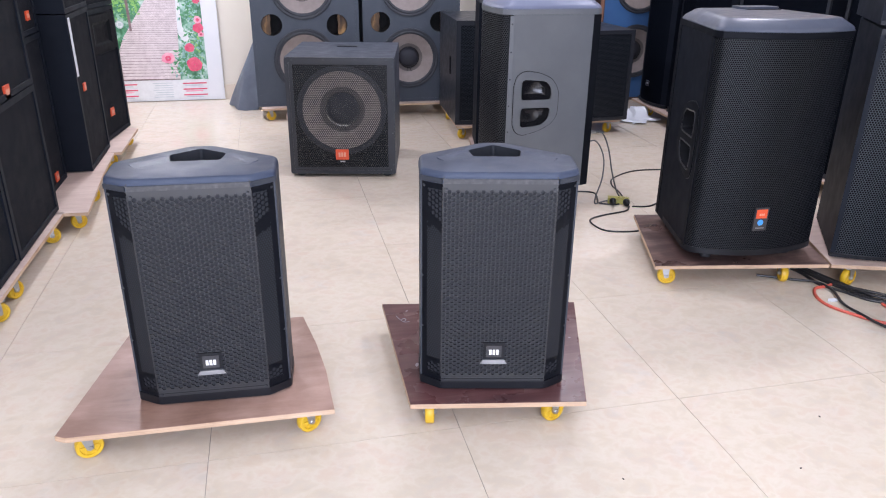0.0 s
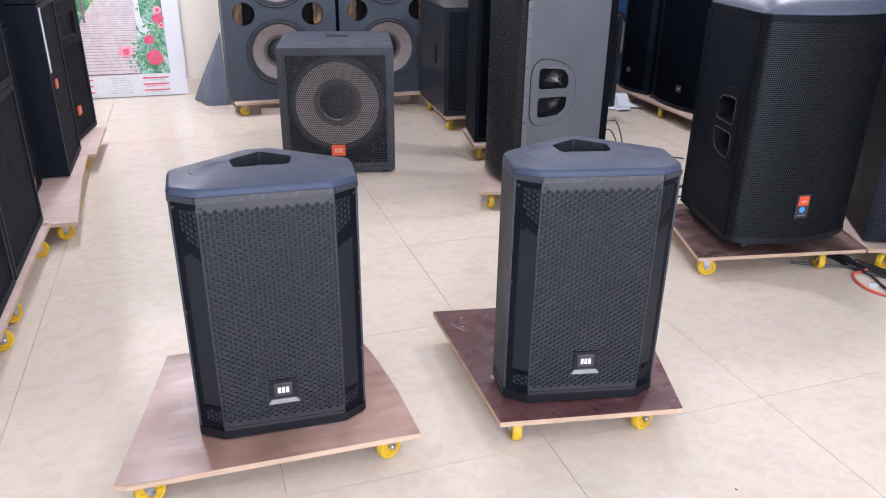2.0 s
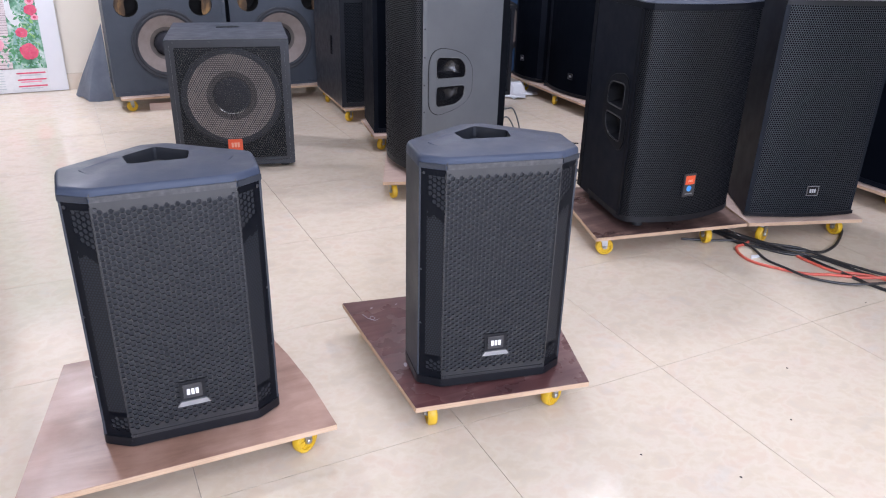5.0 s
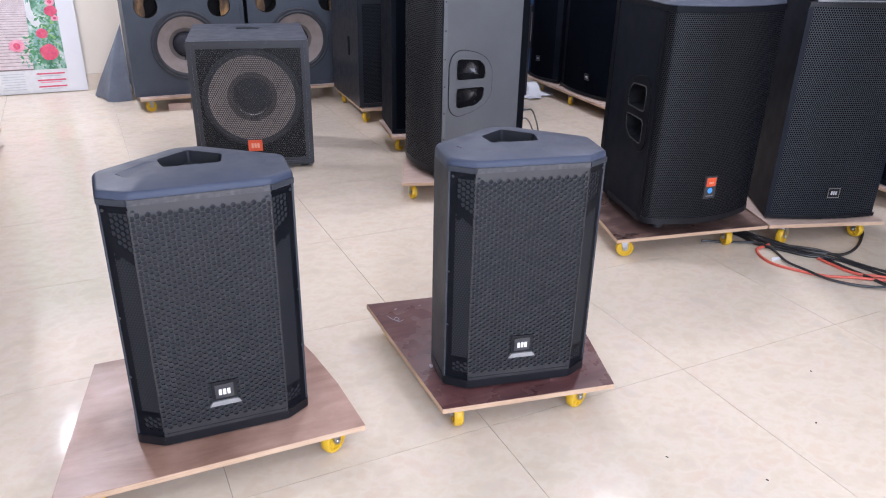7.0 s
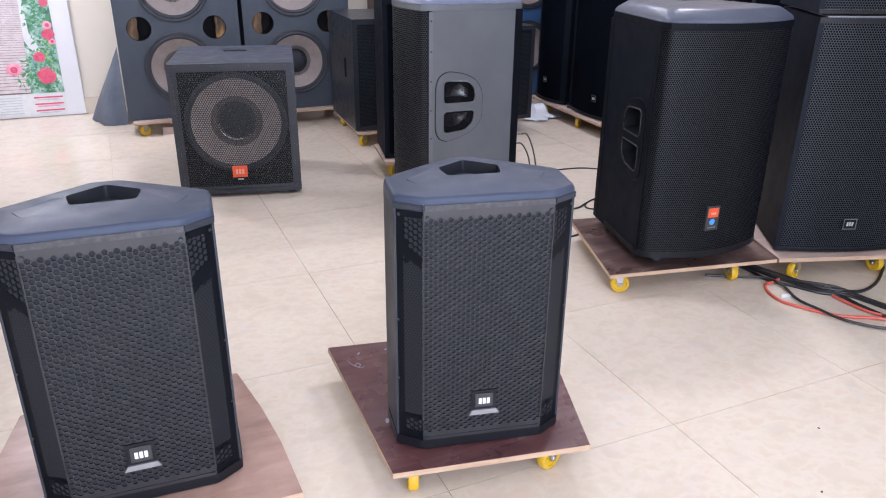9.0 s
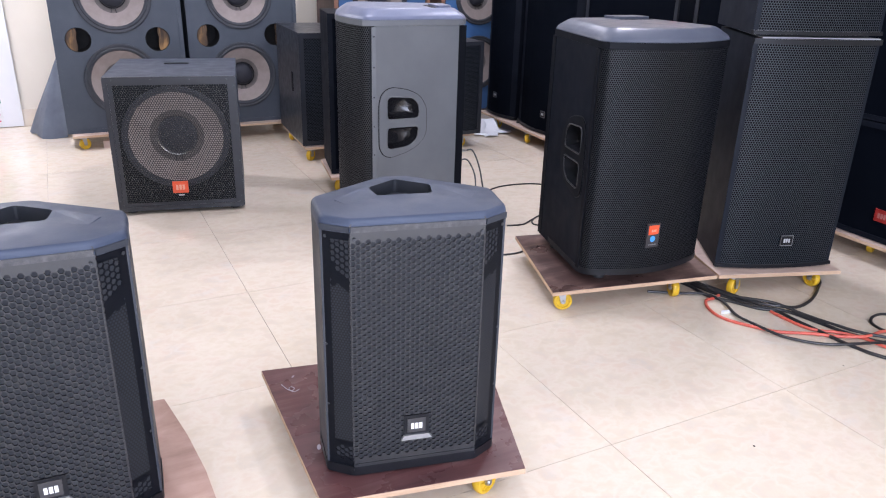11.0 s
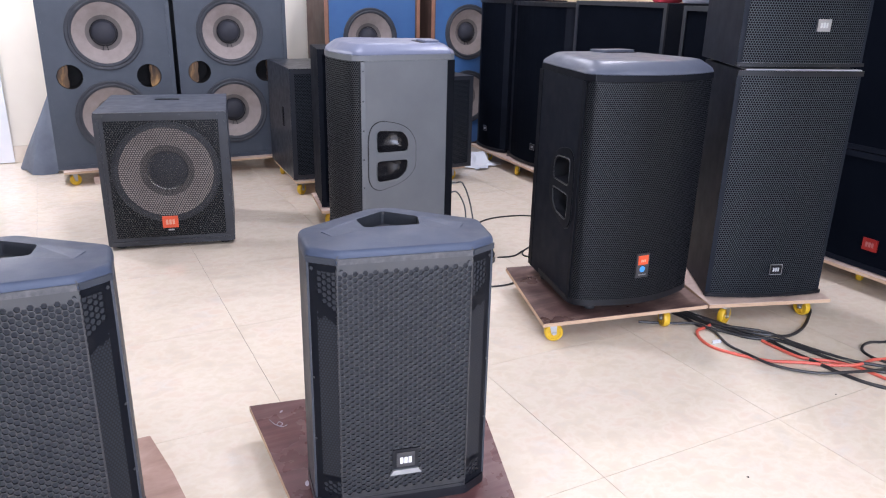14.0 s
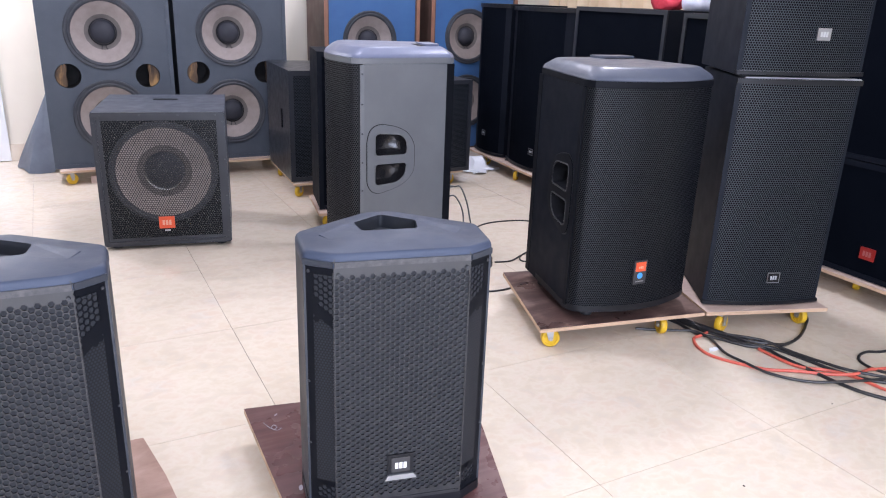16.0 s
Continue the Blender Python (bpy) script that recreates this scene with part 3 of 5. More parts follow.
def front_speaker(m, label):
    s = thing("loudspeaker", m, label, "loudspeaker", "front pair of loudspeakers")
    inner = [(x * 0.985, 0.155 + (y - 0.155) * 0.955) for x, y in PLAN]
    part("body", prism(inner, 0.02, 0.66), BLACK_PAINT, s)
    sides = PLAN[2:]
    part("side_shell", prism([(x, y) for x, y in sides], 0.03, 0.712, 0.003), SIDE_PAINT, s, "textured dark grey cabinet side")
    part("base_rim", prism(rounded([(x * 1.01, 0.155 + (y - 0.155) * 1.01) for x, y in PLAN], 0.012, 3), 0.004, 0.032, 0.005), BLACK_PLASTIC, s, "black plastic foot rim", True)
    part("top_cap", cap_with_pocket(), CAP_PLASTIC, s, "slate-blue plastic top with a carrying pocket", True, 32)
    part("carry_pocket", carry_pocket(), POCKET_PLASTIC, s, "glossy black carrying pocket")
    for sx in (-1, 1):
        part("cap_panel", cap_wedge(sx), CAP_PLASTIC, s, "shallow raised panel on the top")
    g = part("grille", hole_sheet(-0.1755, 0.1755, 0.012, 0.738, 0.0126, 0.0160, 0.81, 0.0045,
             lambda x, z: abs(x) < 0.166 and 0.060 < z < 0.692 and not (abs(x) < 0.037 and 0.105 < z < 0.18)), GRILLE_STEEL, s, "black steel grille with six-sided holes")
    part("foam", box(-0.170, 0.170, 0.0046, 0.0095, 0.04, 0.70), FOAM, g, "dark foam behind the grille")
    for q in (box(-0.170, 0.170, -0.002, 0.006, 0.7075, 0.713, 0.001), box(-0.170, 0.170, -0.002, 0.006, 0.032, 0.042, 0.001),
              box(-0.170, -0.1680, -0.0014, 0.006, 0.042, 0.7075, 0.0005), box(0.1680, 0.170, -0.0014, 0.006, 0.042, 0.7075, 0.0005)):
        part("grille_frame", q, GRILLE_STEEL, g)
    frame_ = part("badge", box(-0.035, 0.035, -0.004, 0.001, 0.112, 0.178, 0.002), BLACK_PLASTIC, s, "black badge surround with silver plate")
    part("badge_plate", box(-0.025, 0.025, -0.0065, -0.0035, 0.126, 0.170, 0.001), BADGE_GREY, frame_, "dark grey plate")
    part("mark", moved(mark_bars(0.034, 0.018, -0.0068), pose(0, 0, 0.146)), WHITE_MARK, frame_)
    part("chin", moved(prism([(-0.044, -0.009), (0.044, -0.009), (0.034, 0.006), (-0.034, 0.006)], -0.002, 0.005, 0.001), pose(0, -0.004, 0.112, 90, 0, 0)), CHIN_SILVER, frame_, "silver chin under the badge")
    # strip over the cap's own side: scuffs and painted light
    part("front_lip", box(-0.168, 0.168, -0.0046, 0.0, 0.7135, 0.7285, 0.003), SCUFFED_LIT, s, "scuffed lower edge of the top, lit grey painted in")
    for side in (-1, 1):
        ax, ay, turn = (0.170, 0.0, 32.3) if side > 0 else (-0.238, 0.043, -32.3)
        at = pose(ax, ay, 0, 0, 0, turn)
        away = (lambda x: x) if side > 0 else (lambda x: 0.080 - x)
        xa, xb = (0.0, 0.0555) if side > 0 else (0.0245, 0.080)
        part("side_grille", moved(sheet([(0.0, 0.003), (0.080, 0.003)], 0.032, 0.712), at), DULL_BLACK, s, "black slanted side panel")
        za, zb = (0.553, 0.592) if side > 0 else (0.592, 0.553)
        part("fine_grille", moved(slanted_sheet(0.004 if side > 0 else 0.024, 0.056 if side > 0 else 0.076, 0.112, za, zb), at), PERF_TINY, s, "fine perforated strip")
        for lo, hi, keep in ((0.560, 0.704, lambda x, z: 0.590 + 0.75 * away(x) < z < 0.690), (0.040, 0.110, lambda x, z: 0.052 < z < 0.098)):
            part("perforated_corner", moved(hole_sheet(xa, xb, lo, hi, 0.0126, 0.0160, 0.76, 0.0015, keep), at @ pose(0, -0.0012, 0)), DULL_BLACK, s)
            part("foam_patch", moved(box(xa + 0.004, xb - 0.004, 0.0007, 0.0012, lo + 0.02, hi - 0.012), at), FOAM_LIGHT, s, "grey foam behind the corner holes")
        # same cap side in a darker paint, for the shade on the slant
        part("corner_lip", moved(box(0.001, 0.079, -0.0044, 0.0, 0.7135, 0.7285, 0.003), at), SIDE_PAINT, s, "corner lip of the top, shade painted dark")
        part("seam_fold", moved(tube([(0.001 if side > 0 else 0.079, 0.002, 0.05), (0.001 if side > 0 else 0.079, 0.002, 0.70)], 0.0028, 6, 1), at), GRILLE_STEEL, s)
        part("screw", moved(face_disc(0.0045, -0.001), at @ pose(0.066 if side > 0 else 0.014, 0, 0.698)), SCREW, s)
        for z in (0.40, 0.22):
            part("screw", moved(face_disc(0.0035, -0.001), at @ pose(0.072 if side > 0 else 0.008, 0.002, z)), SCREW, s)
        for z in (0.697, 0.041):
            part("screw", moved(face_disc(0.0045, -0.0035), pose(side * 0.160, 0, z)), SCREW, s)
    return s


front_a = front_speaker(pose(-0.772, 0.149, 0.117, 0, 0, -2.8), "black loudspeaker with slate-blue top on a brown dolly")
front_b = tagged(copy_thing(front_a, pose(0.115, 0.026, 0.117, 0, 0, -12.0)), "black loudspeaker with slate-blue top on a maroon dolly")


# ---- dollies ----
def caster(parent, x, y, swivel, z=0.097):
    """A yellow swivel caster under a board, its wheel on the floor."""
    at = pose(x, y, 0, 0, 0, swivel)
    fork = part("caster", moved(merge(box(-0.032, 0.032, -0.028, 0.028, z - 0.004, z - 0.001, 0.001),
                                      moved(lathe([(0, 0), (0.02, 0), (0.022, -0.008), (0.014, -0.014), (0, -0.014)], 16), pose(0, 0, z - 0.004)),
                                      prism([(-0.004, -0.021), (0.016, -0.021), (0.016, -0.018), (-0.004, -0.018)], 0.036, z - 0.006, 0, 2, [(-0.020, -0.021), (0.016, -0.021), (0.016, -0.018), (-0.020, -0.018)]),
                                      prism([(-0.004, 0.018), (0.016, 0.018), (0.016, 0.021), (-0.004, 0.021)], 0.036, z - 0.006, 0, 2, [(-0.020, 0.018), (0.016, 0.018), (0.016, 0.021), (-0.020, 0.021)])), at), STEEL, parent, "zinc-plated caster fork")
    axle = at @ pose(0.006, 0, 0.0415, 90, 0, 0)
    part("wheel", moved(lathe([(0.012, -0.0095), (0.028, -0.0085), (0.030, -0.0145), (0.038, -0.0145), (0.0415, -0.0095), (0.0415, 0.0095), (0.038, 0.0145), (0.030, 0.0145), (0.028, 0.0085), (0.012, 0.0095)], 28), axle), YELLOW, fork, "yellow plastic wheel", True)
    part("spokes", moved(merge(*[moved(box(0.010, 0.030, -0.0022, 0.0022, -0.0125, 0.0125), pose(0, 0, 0, 0, 0, 60 * k)) for k in range(6)]), axle), YELLOW, fork, "moulded yellow spokes")
    part("hub", moved(lathe([(0, -0.024), (0.007, -0.024), (0.009, -0.0215), (0.012, -0.0155), (0.012, 0.0155), (0.009, 0.0215), (0.007, 0.024), (0, 0.024)], 12), axle), STEEL, fork, "steel axle bolt")


def dolly(poly, wheels, top, label, z=0.097, thickness=0.018):
    cx, cy = sum(p[0] for p in poly) / len(poly), sum(p[1] for p in poly) / len(poly)
    d = thing("dolly", pose(cx, cy, 0), label, "dolly", "speaker dollies")
    local = [(x - cx, y - cy) for x, y in poly]
    area = sum(a[0] * b[1] - b[0] * a[1] for a, b in zip(local, local[1:] + local[:1]))
    if area < 0:
        local = local[::-1]
    part("board", prism(local, z, z + thickness - 0.0015, 0.0012, 1), PLY_EDGE, d, "plywood board with bare layered edge")
    part("board_face", prism([(x * 0.997, y * 0.997) for x, y in local], z + thickness - 0.0014, z + thickness, 0), top, d, "worn film face of the board")
    for x, y, a in wheels:
        caster(d, x - cx, y - cy, a, z)
    return d


dolly([(-1.232, 0.062), (-1.20, 0.045), (-0.405, 0.025), (-0.412, 0.26), (-0.432, 0.45), (-0.468, 0.672), (-1.105, 0.683)],
      [(-1.16, 0.10, 20), (-0.49, 0.09, 30), (-0.55, 0.60, 100), (-1.05, 0.62, 60)], BOARD_BROWN, "worn brown plywood dolly with yellow casters, one bowed edge")
dolly([(-0.166, 0.0), (0.397, -0.103), (0.630, 0.572), (-0.148, 0.714)],
      [(-0.09, 0.05, 75), (0.31, -0.02, 20), (0.54, 0.52, 40), (-0.08, 0.63, 110)], BOARD_MAROON, "glossy scratched maroon plywood dolly with yellow casters")
maroon = [o for o in bpy.data.objects if o.name.startswith("dolly") and "maroon" in o.get("label", "")][0]
CHALK = mat("white_chalk", (0.36, 0.33, 0.38), 0.9)
part("chalk_scrawl", moved(tube([(x - 0.065, y, z) for x, y, z in [(-0.045, 0.60, 0), (-0.035, 0.565, 0), (-0.022, 0.55, 0), (-0.012, 0.562, 0), (-0.02, 0.575, 0), (-0.03, 0.56, 0), (-0.018, 0.542, 0), (0.0, 0.548, 0)]], 0.0011, 5, 4), pose(-maroon.location.x, -maroon.location.y, 0.1155)), CHALK, maroon, "white chalk scrawl")
for sx, sy, sr in ((-0.061, 0.634, 0.005), (-0.099, 0.23, 0.008), (-0.085, 0.205, 0.006), (0.035, 0.625, 0.004), (0.50, 0.30, 0.004)):
    part("paint_spot", moved(lathe([(0, 0.0006), (sr, 0.0004), (sr * 1.1, 0)], 9), pose(sx - maroon.location.x, sy - maroon.location.y, 0.1151, 0, 0, sr * 9000) @ Matrix.Diagonal((1.5, 0.7, 1, 1))), CHALK, maroon, "pale lilac paint spot")
dolly([(1.138, 0.838), (1.950, 0.692), (2.14, 1.33), (1.354, 1.490)],
      [(1.222, 0.886, -25), (1.785, 0.785, 70), (2.06, 1.28, 20), (1.41, 1.40, 80)], BOARD_DARK, "dark brown stained plywood dolly with yellow casters")
dolly([(1.958, 0.688), (2.545, 0.497), (2.78, 1.16), (2.18, 1.34)],
      [(2.06, 0.69, 15), (2.50, 0.60, 85), (2.70, 1.1, 40), (2.24, 1.26, 10)], BOARD_PALE, "pale plywood dolly with yellow casters")
dolly([(0.520, 1.955), (1.13, 1.765), (1.34, 2.36), (0.752, 2.47)],
      [(0.600, 1.99, 85), (1.08, 1.84, 30), (1.26, 2.30, 40), (0.80, 2.39, 20)], BOARD_PALE, "pale plywood dolly with yellow casters")


# ---- tall moulded speakers ----
ARC = [(-0.316, 0.135), (-0.313, 0.105), (-0.298, 0.078), (-0.26, 0.056), (-0.205, 0.037), (-0.133, 0.016), (-0.066, 0.004)]
ARC = ARC + [(0.0, 0.0)] + [(-x, y) for x, y in reversed(ARC)]
BACK = [(0.312, 0.17), (0.232, 0.60), (0.20, 0.625), (-0.20, 0.625), (-0.232, 0.60), (-0.312, 0.17)]
PLATE = [(0.0 + (x - 265) * 0.26 / 225, (772 - y) * 0.355 / 324) for x, y in
         ((300, 456), (330, 448), (400, 461), (455, 488), (490, 545), (490, 672), (458, 718), (400, 750), (318, 772), (283, 757), (265, 718), (265, 520), (278, 476))]
CUP_UP = [(0.042, 0.195), (0.218, 0.195), (0.218, 0.265), (0.185, 0.302), (0.06, 0.312), (0.042, 0.30)]
CUP_LOW = [(0.042, 0.052), (0.06, 0.042), (0.165, 0.052), (0.21, 0.09), (0.218, 0.156), (0.042, 0.156)]


def moulded_speaker(m, label, paint=BLACK_PAINT, perf=PERF_DENSE, strip=DULL_BLACK, band=DULL_BLACK, cap=TALL_CAP_SHEEN, grip=DULL_BLACK, cups=DULL_BLACK, lip=CORNER_STEEL, screws=False):
    s = thing("loudspeaker", m, label, "loudspeaker", "tall moulded loudspeakers")
    front_in = [(x * 0.975, y * 0.97 + 0.008) for x, y in ARC]
    part("body", prism(front_in + [(0.20, 0.16), (0.15, 0.60), (-0.15, 0.60), (-0.20, 0.16)], 0.05, 1.0), FOAM, s, "dark inner baffle")
    part("back_panel", prism([(0.215, 0.60), (0.20, 0.625), (-0.20, 0.625), (-0.215, 0.60)], 0.05, 1.004, 0.003), SIDE_PAINT, s)
    part("grille", sheet([tuple(q)[:2] for q in smooth_line([(x, y, 0) for x, y in ARC[1:-1]], 4)], 0.068, 1.006), perf, s, "black perforated wrap-round steel grille", True, 60)
    part("base_rim", prism([(x * 1.008, y * 1.004 - 0.002) for x, y in ARC + BACK[1:-1]], 0.042, 0.070, 0.006), BLACK_PLASTIC, s, "black moulded bottom rim", True)
    outline = ARC + BACK[1:-1]

    def ring(k, z):
        return [(x * k, 0.30 + (y - 0.30) * k) for x, y in outline], z
    bm = bmesh.new()
    rings = []
    part("cap_band", merge(prism([(x * 1.011, 0.30 + (y - 0.30) * 1.011) for x, y in outline], 1.008, 1.034, 0.005)), band, s, "moulded band under the top", True, 30)
    for k, z in ((1.0, 1.034), (1.004, 1.037), (0.992, 1.047), (0.972, 1.055), (0.86, 1.080), (0.835, 1.084), (0.80, 1.086)):
        rings.append([bm.verts.new((x * k, 0.30 + (y - 0.30) * k, z)) for x, y in outline])
    n = len(outline)
    for a, b in zip(rings, rings[1:]):
        for i in range(n):
            bm.faces.new((a[i], a[(i + 1) % n], b[(i + 1) % n], b[i]))
    bm.faces.new(rings[-1])
    # the default cap colour has the ceiling sheen painted in
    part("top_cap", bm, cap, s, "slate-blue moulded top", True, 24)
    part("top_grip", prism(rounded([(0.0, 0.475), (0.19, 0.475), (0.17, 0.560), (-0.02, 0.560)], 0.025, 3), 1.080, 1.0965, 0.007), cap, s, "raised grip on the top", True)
    part("grip_slot", prism(rounded([(0.01, 0.448), (0.18, 0.448), (0.18, 0.477), (0.01, 0.477)], 0.008, 3), 1.084, 1.0875), DULL_BLACK, s, "dark finger slot in front of the grip")
    for x in (-0.2, 0.2):
        for y in (0.12, 0.5):
            part("foot", moved(lathe([(0, 0), (0.024, 0), (0.026, 0.006), (0.02, 0.046), (0, 0.046)], 16), pose(x, y, 0)), RUBBER, s)
    for sgn in (1, -1):
        flip = [(x + 0.016, z + 0.358) for x, z in rounded(PLATE, 0.03, 3)]
        ups, lows = [[(x + 0.016, z + 0.358) for x, z in rounded(q, 0.022, 4)] for q in (CUP_UP, CUP_LOW)]
        wall = [(0.0, 0.045), (0.487, 0.045), (0.487, 1.007), (0.0, 1.007)]
        if sgn < 0:
            flip, ups, lows, wall = [[(-x, z) for x, z in q] for q in (flip, ups, lows, wall)]
        at = pose(sgn * 0.3165, 0.135, 0, 0, 0, 100.0 if sgn > 0 else -100.0)
        part("side_panel", moved(thick(fill_holes(wall, [ups, lows]), 0.015), at), paint, s, "dark grey textured wooden side")
        part("handle_groove", moved(thick(fill_holes([(x + (x - 0.146 * sgn) * 0.03, z + (z - 0.535) * 0.022) for x, z in flip], [ups, lows]), 0.002), at @ pose(0, -0.0012, 0)), BLACK_PLASTIC, s, "dark groove round the handle")
        plate = part("handle", moved(thick(fill_holes(flip, [ups, lows]), 0.0045), at @ pose(0, -0.005, 0)), grip, s, "moulded side handle with two finger cups")
        for q in (ups, lows):
            part("finger_cup", moved(pocket_block(q, 0.06, 0.7), at @ pose(0, -0.0045, 0)), cups, plate, "black finger cup", True)
            part("cup_rim", moved(tube([(x, 0, z) for x, z in q + q[:1]], 0.0035, 6, 1), at @ pose(0, -0.005, 0)), lip, plate, "rounded lip of the finger cup", True, 60)
        part("rear_edge", moved(box(min(0.453 * sgn, 0.494 * sgn), max(0.453 * sgn, 0.494 * sgn), -0.0025, 0.02, 0.046, 1.006, 0.002), at), DULL_BLACK, s, "black rear edge")
        part("grille_strip", moved(box(-0.011, 0.011, -0.003, 0.002, 0.06, 1.004, 0.002), pose(sgn * 0.316, 0.126, 0, 0, 0, 92 * sgn)), strip, s)
        for k in range(7 if screws else 0):
            part("screw", moved(face_disc(0.005, -0.0035, 10), pose(sgn * 0.316, 0.126, 0.09 + k * 0.145, 0, 0, 92 * sgn)), SCREW, s)
    return s


tall_d = moulded_speaker(pose(1.617, 0.765, 0.117, 0, 0, -4.0), "black moulded loudspeaker with slate-blue top on a dark dolly")
plate_d = part("badge", box(-0.033, 0.033, -0.006, 0.004, 0.152, 0.262, 0.004), BADGE_GREY, tall_d, "tall grey badge with orange square and blue dot")
part("orange_square", box(-0.026, 0.026, -0.008, -0.0055, 0.212, 0.254, 0.001), ORANGE, plate_d)
part("mark", moved(mark_bars(0.026, 0.010, -0.0082), pose(0, 0, 0.230)), PALE_ORANGE, plate_d)
part("blue_dot", moved(face_disc(0.015, -0.0055, 20), pose(0, 0, 0.191)), BLUE_MARK, plate_d)
part("caption_bar", box(-0.02, 0.02, -0.0075, -0.0055, 0.163, 0.168), SILVER, plate_d)
for ob in (plate_d, *plate_d.children):
    ob.data.transform(pose(-0.028, 0.0, 0.015))
# same moulded shape, with paler side, grille and cap colours
tall_e = moulded_speaker(pose(0.678, 2.245, 0.117, 0, 0, -100.0), "pale grey moulded loudspeaker turned sideways, handle facing out", PALE_SIDE, PERF_GREY, PALE_SIDE, PALE_SIDE, LILAC_CAP, PALE_SIDE, BLACK_GLOSS, PALE_SIDE, True)


# ---- subwoofer on the floor ----
def driver(parent, x, y, z, r, cone, name="woofer", deep=0.075, outer=1.0, cap=1.0):
    """A cone driver facing -y: rubber surround, paper cone, dust cap."""
    at = pose(x, y, z, 90, 0, 0)
    w = part(name, moved(lathe([(r * outer, 0.002), (r * outer, 0.012), (r * (0.09 + 0.88 * outer), 0.016), (r * 0.91, 0.012), (r * 0.88, 0.017), (r * 0.83, 0.012), (r * 0.81, 0.0)], 48), at), SURROUND, parent, "dark rubber surround", True)
    part("cone", moved(lathe([(r * 0.815, 0.004), (r * 0.6, -deep * 0.36), (r * 0.47, -deep * 0.60)], 48), at), cone, w, "grey paper cone", True)
    part("inner_cone", moved(lathe([(r * 0.475, -deep * 0.59), (r * 0.44, -deep * 0.66), (r * 0.30, -deep)], 40), at), CONE_INNER, w, "darker inner cone", True)
    part("coil_ring", moved(lathe([(r * 0.338, -deep * 0.92), (r * 0.372, -deep * 0.82), (r * 0.358, -deep * 0.66), (r * 0.336, -deep * 0.72)], 36), at), COIL_BRIGHT, w, "bright ring round the dust cap", True)
    for k in (-1, 1):
        part("lead_wire", moved(tube([(k * 0.012, -r * 0.34, -deep * 0.86), (k * 0.016, -r * 0.42, -deep * 0.60), (k * 0.020, -r * 0.47, -deep * 0.56)], 0.0028, 5, 3), at), RUBBER, w)
    part("dust_cap", moved(lathe([(r * 0.33 * cap, -deep * 0.93), (r * 0.32 * cap, -deep * 0.62), (r * 0.27 * cap, -deep * 0.36), (r * 0.16 * cap, -deep * 0.16), (0, -deep * 0.08)], 32), at), DUST_CAP, w, "dark domed dust cap", True)
    return w


def shell(w, d, h, t=0.02, b=0.006):
    """An open-fronted cabinet shell, front at y = 0, base at z = 0."""
    return merge(box(-w / 2, -w / 2 + t, 0, d, 0, h, b), box(w / 2 - t, w / 2, 0, d, 0, h, b),
                 box(-w / 2 + t, w / 2 - t, 0.001, d, 0, t, 0), box(-w / 2 + t, w / 2 - t, 0.001, d, h - t, h - 0.0005, 0),
                 box(-w / 2 + t, w / 2 - t, d - t, d - 0.001, t, h - t, 0))


FRAME_PAINT = mottled("black_frame_steel", [(0.3, (0.012, 0.0145, 0.021)), (0.7, (0.018, 0.021, 0.029))], 9, (0.3, 0.42), 0.1, 150, spec=0.5)
SW, SH, SD = 0.70, 0.765, 0.74
sub = thing("subwoofer", pose(-0.085, 2.855, 0.0, 0, 0, -12.0), "black floor-standing subwoofer with perforated grille and large cone", "subwoofer")
part("body", moved(shell(SW, SD, SH, 0.03, 0.014), pose(0, 0.004, 0.022)), SUB_PAINT, sub, "dark slate painted cabinet")
part("front_frame", moved(thick(fill_holes(rounded([(-SW / 2, 0.022), (SW / 2, 0.022), (SW / 2, 0.022 + SH), (-SW / 2, 0.022 + SH)], 0.015, 3),
     [rounded([(-0.324, 0.048), (0.324, 0.048), (0.324, 0.762), (-0.324, 0.762)], 0.012, 3)]), 0.02), pose(0, -0.016, 0)), FRAME_PAINT, sub, "black front frame")
for gx0, gx1, gz0, gz1 in ((-0.324, -0.302, 0.048, 0.762), (0.302, 0.324, 0.048, 0.762), (-0.302, 0.302, 0.742, 0.762), (-0.302, 0.302, 0.048, 0.068)):
    part("grille_border", box(gx0, gx1, -0.0095, -0.0065, gz0, gz1, 0.001), FRAME_PAINT, sub, "plain steel margin of the grille")
part("caption_bar", box(-0.02, 0.012, -0.0085, -0.0062, 0.102, 0.110), DULL_MARK, sub, "small pale caption bar")
part("grille", moved(sheet([(-0.326, 0.0), (0.326, 0.0)], 0.046, 0.764), pose(0, -0.006, 0)), PERF_OPEN, sub, "black perforated steel grille")
part("baffle", moved(thick(fill_holes([(-0.319, 0.053), (0.319, 0.053), (0.319, 0.757), (-0.319, 0.757)], [circle(0, 0.440, 0.280, 48)]), 0.018), pose(0, 0.03, 0)), DULL_BLACK, sub)
driver(sub, 0, 0.03, 0.440, 0.315, SUB_CONE, deep=0.06, outer=0.93, cap=1.03)
badge(sub, -0.005, -0.008, 0.155, 0.086, ORANGE, mark=PALE_ORANGE, label="orange maker's badge")
for k in range(4):
    for sx in (-1, 1):
        part("screw", moved(face_disc(0.005, -0.0165, 10), pose(sx * 0.337, 0, 0.09 + 0.215 * k)), SCREW, sub)
for k in range(4):
    part("screw", moved(face_disc(0.005, -0.0165, 10), pose(-0.30 + 0.2 * k, 0, 0.774)), SCREW, sub)
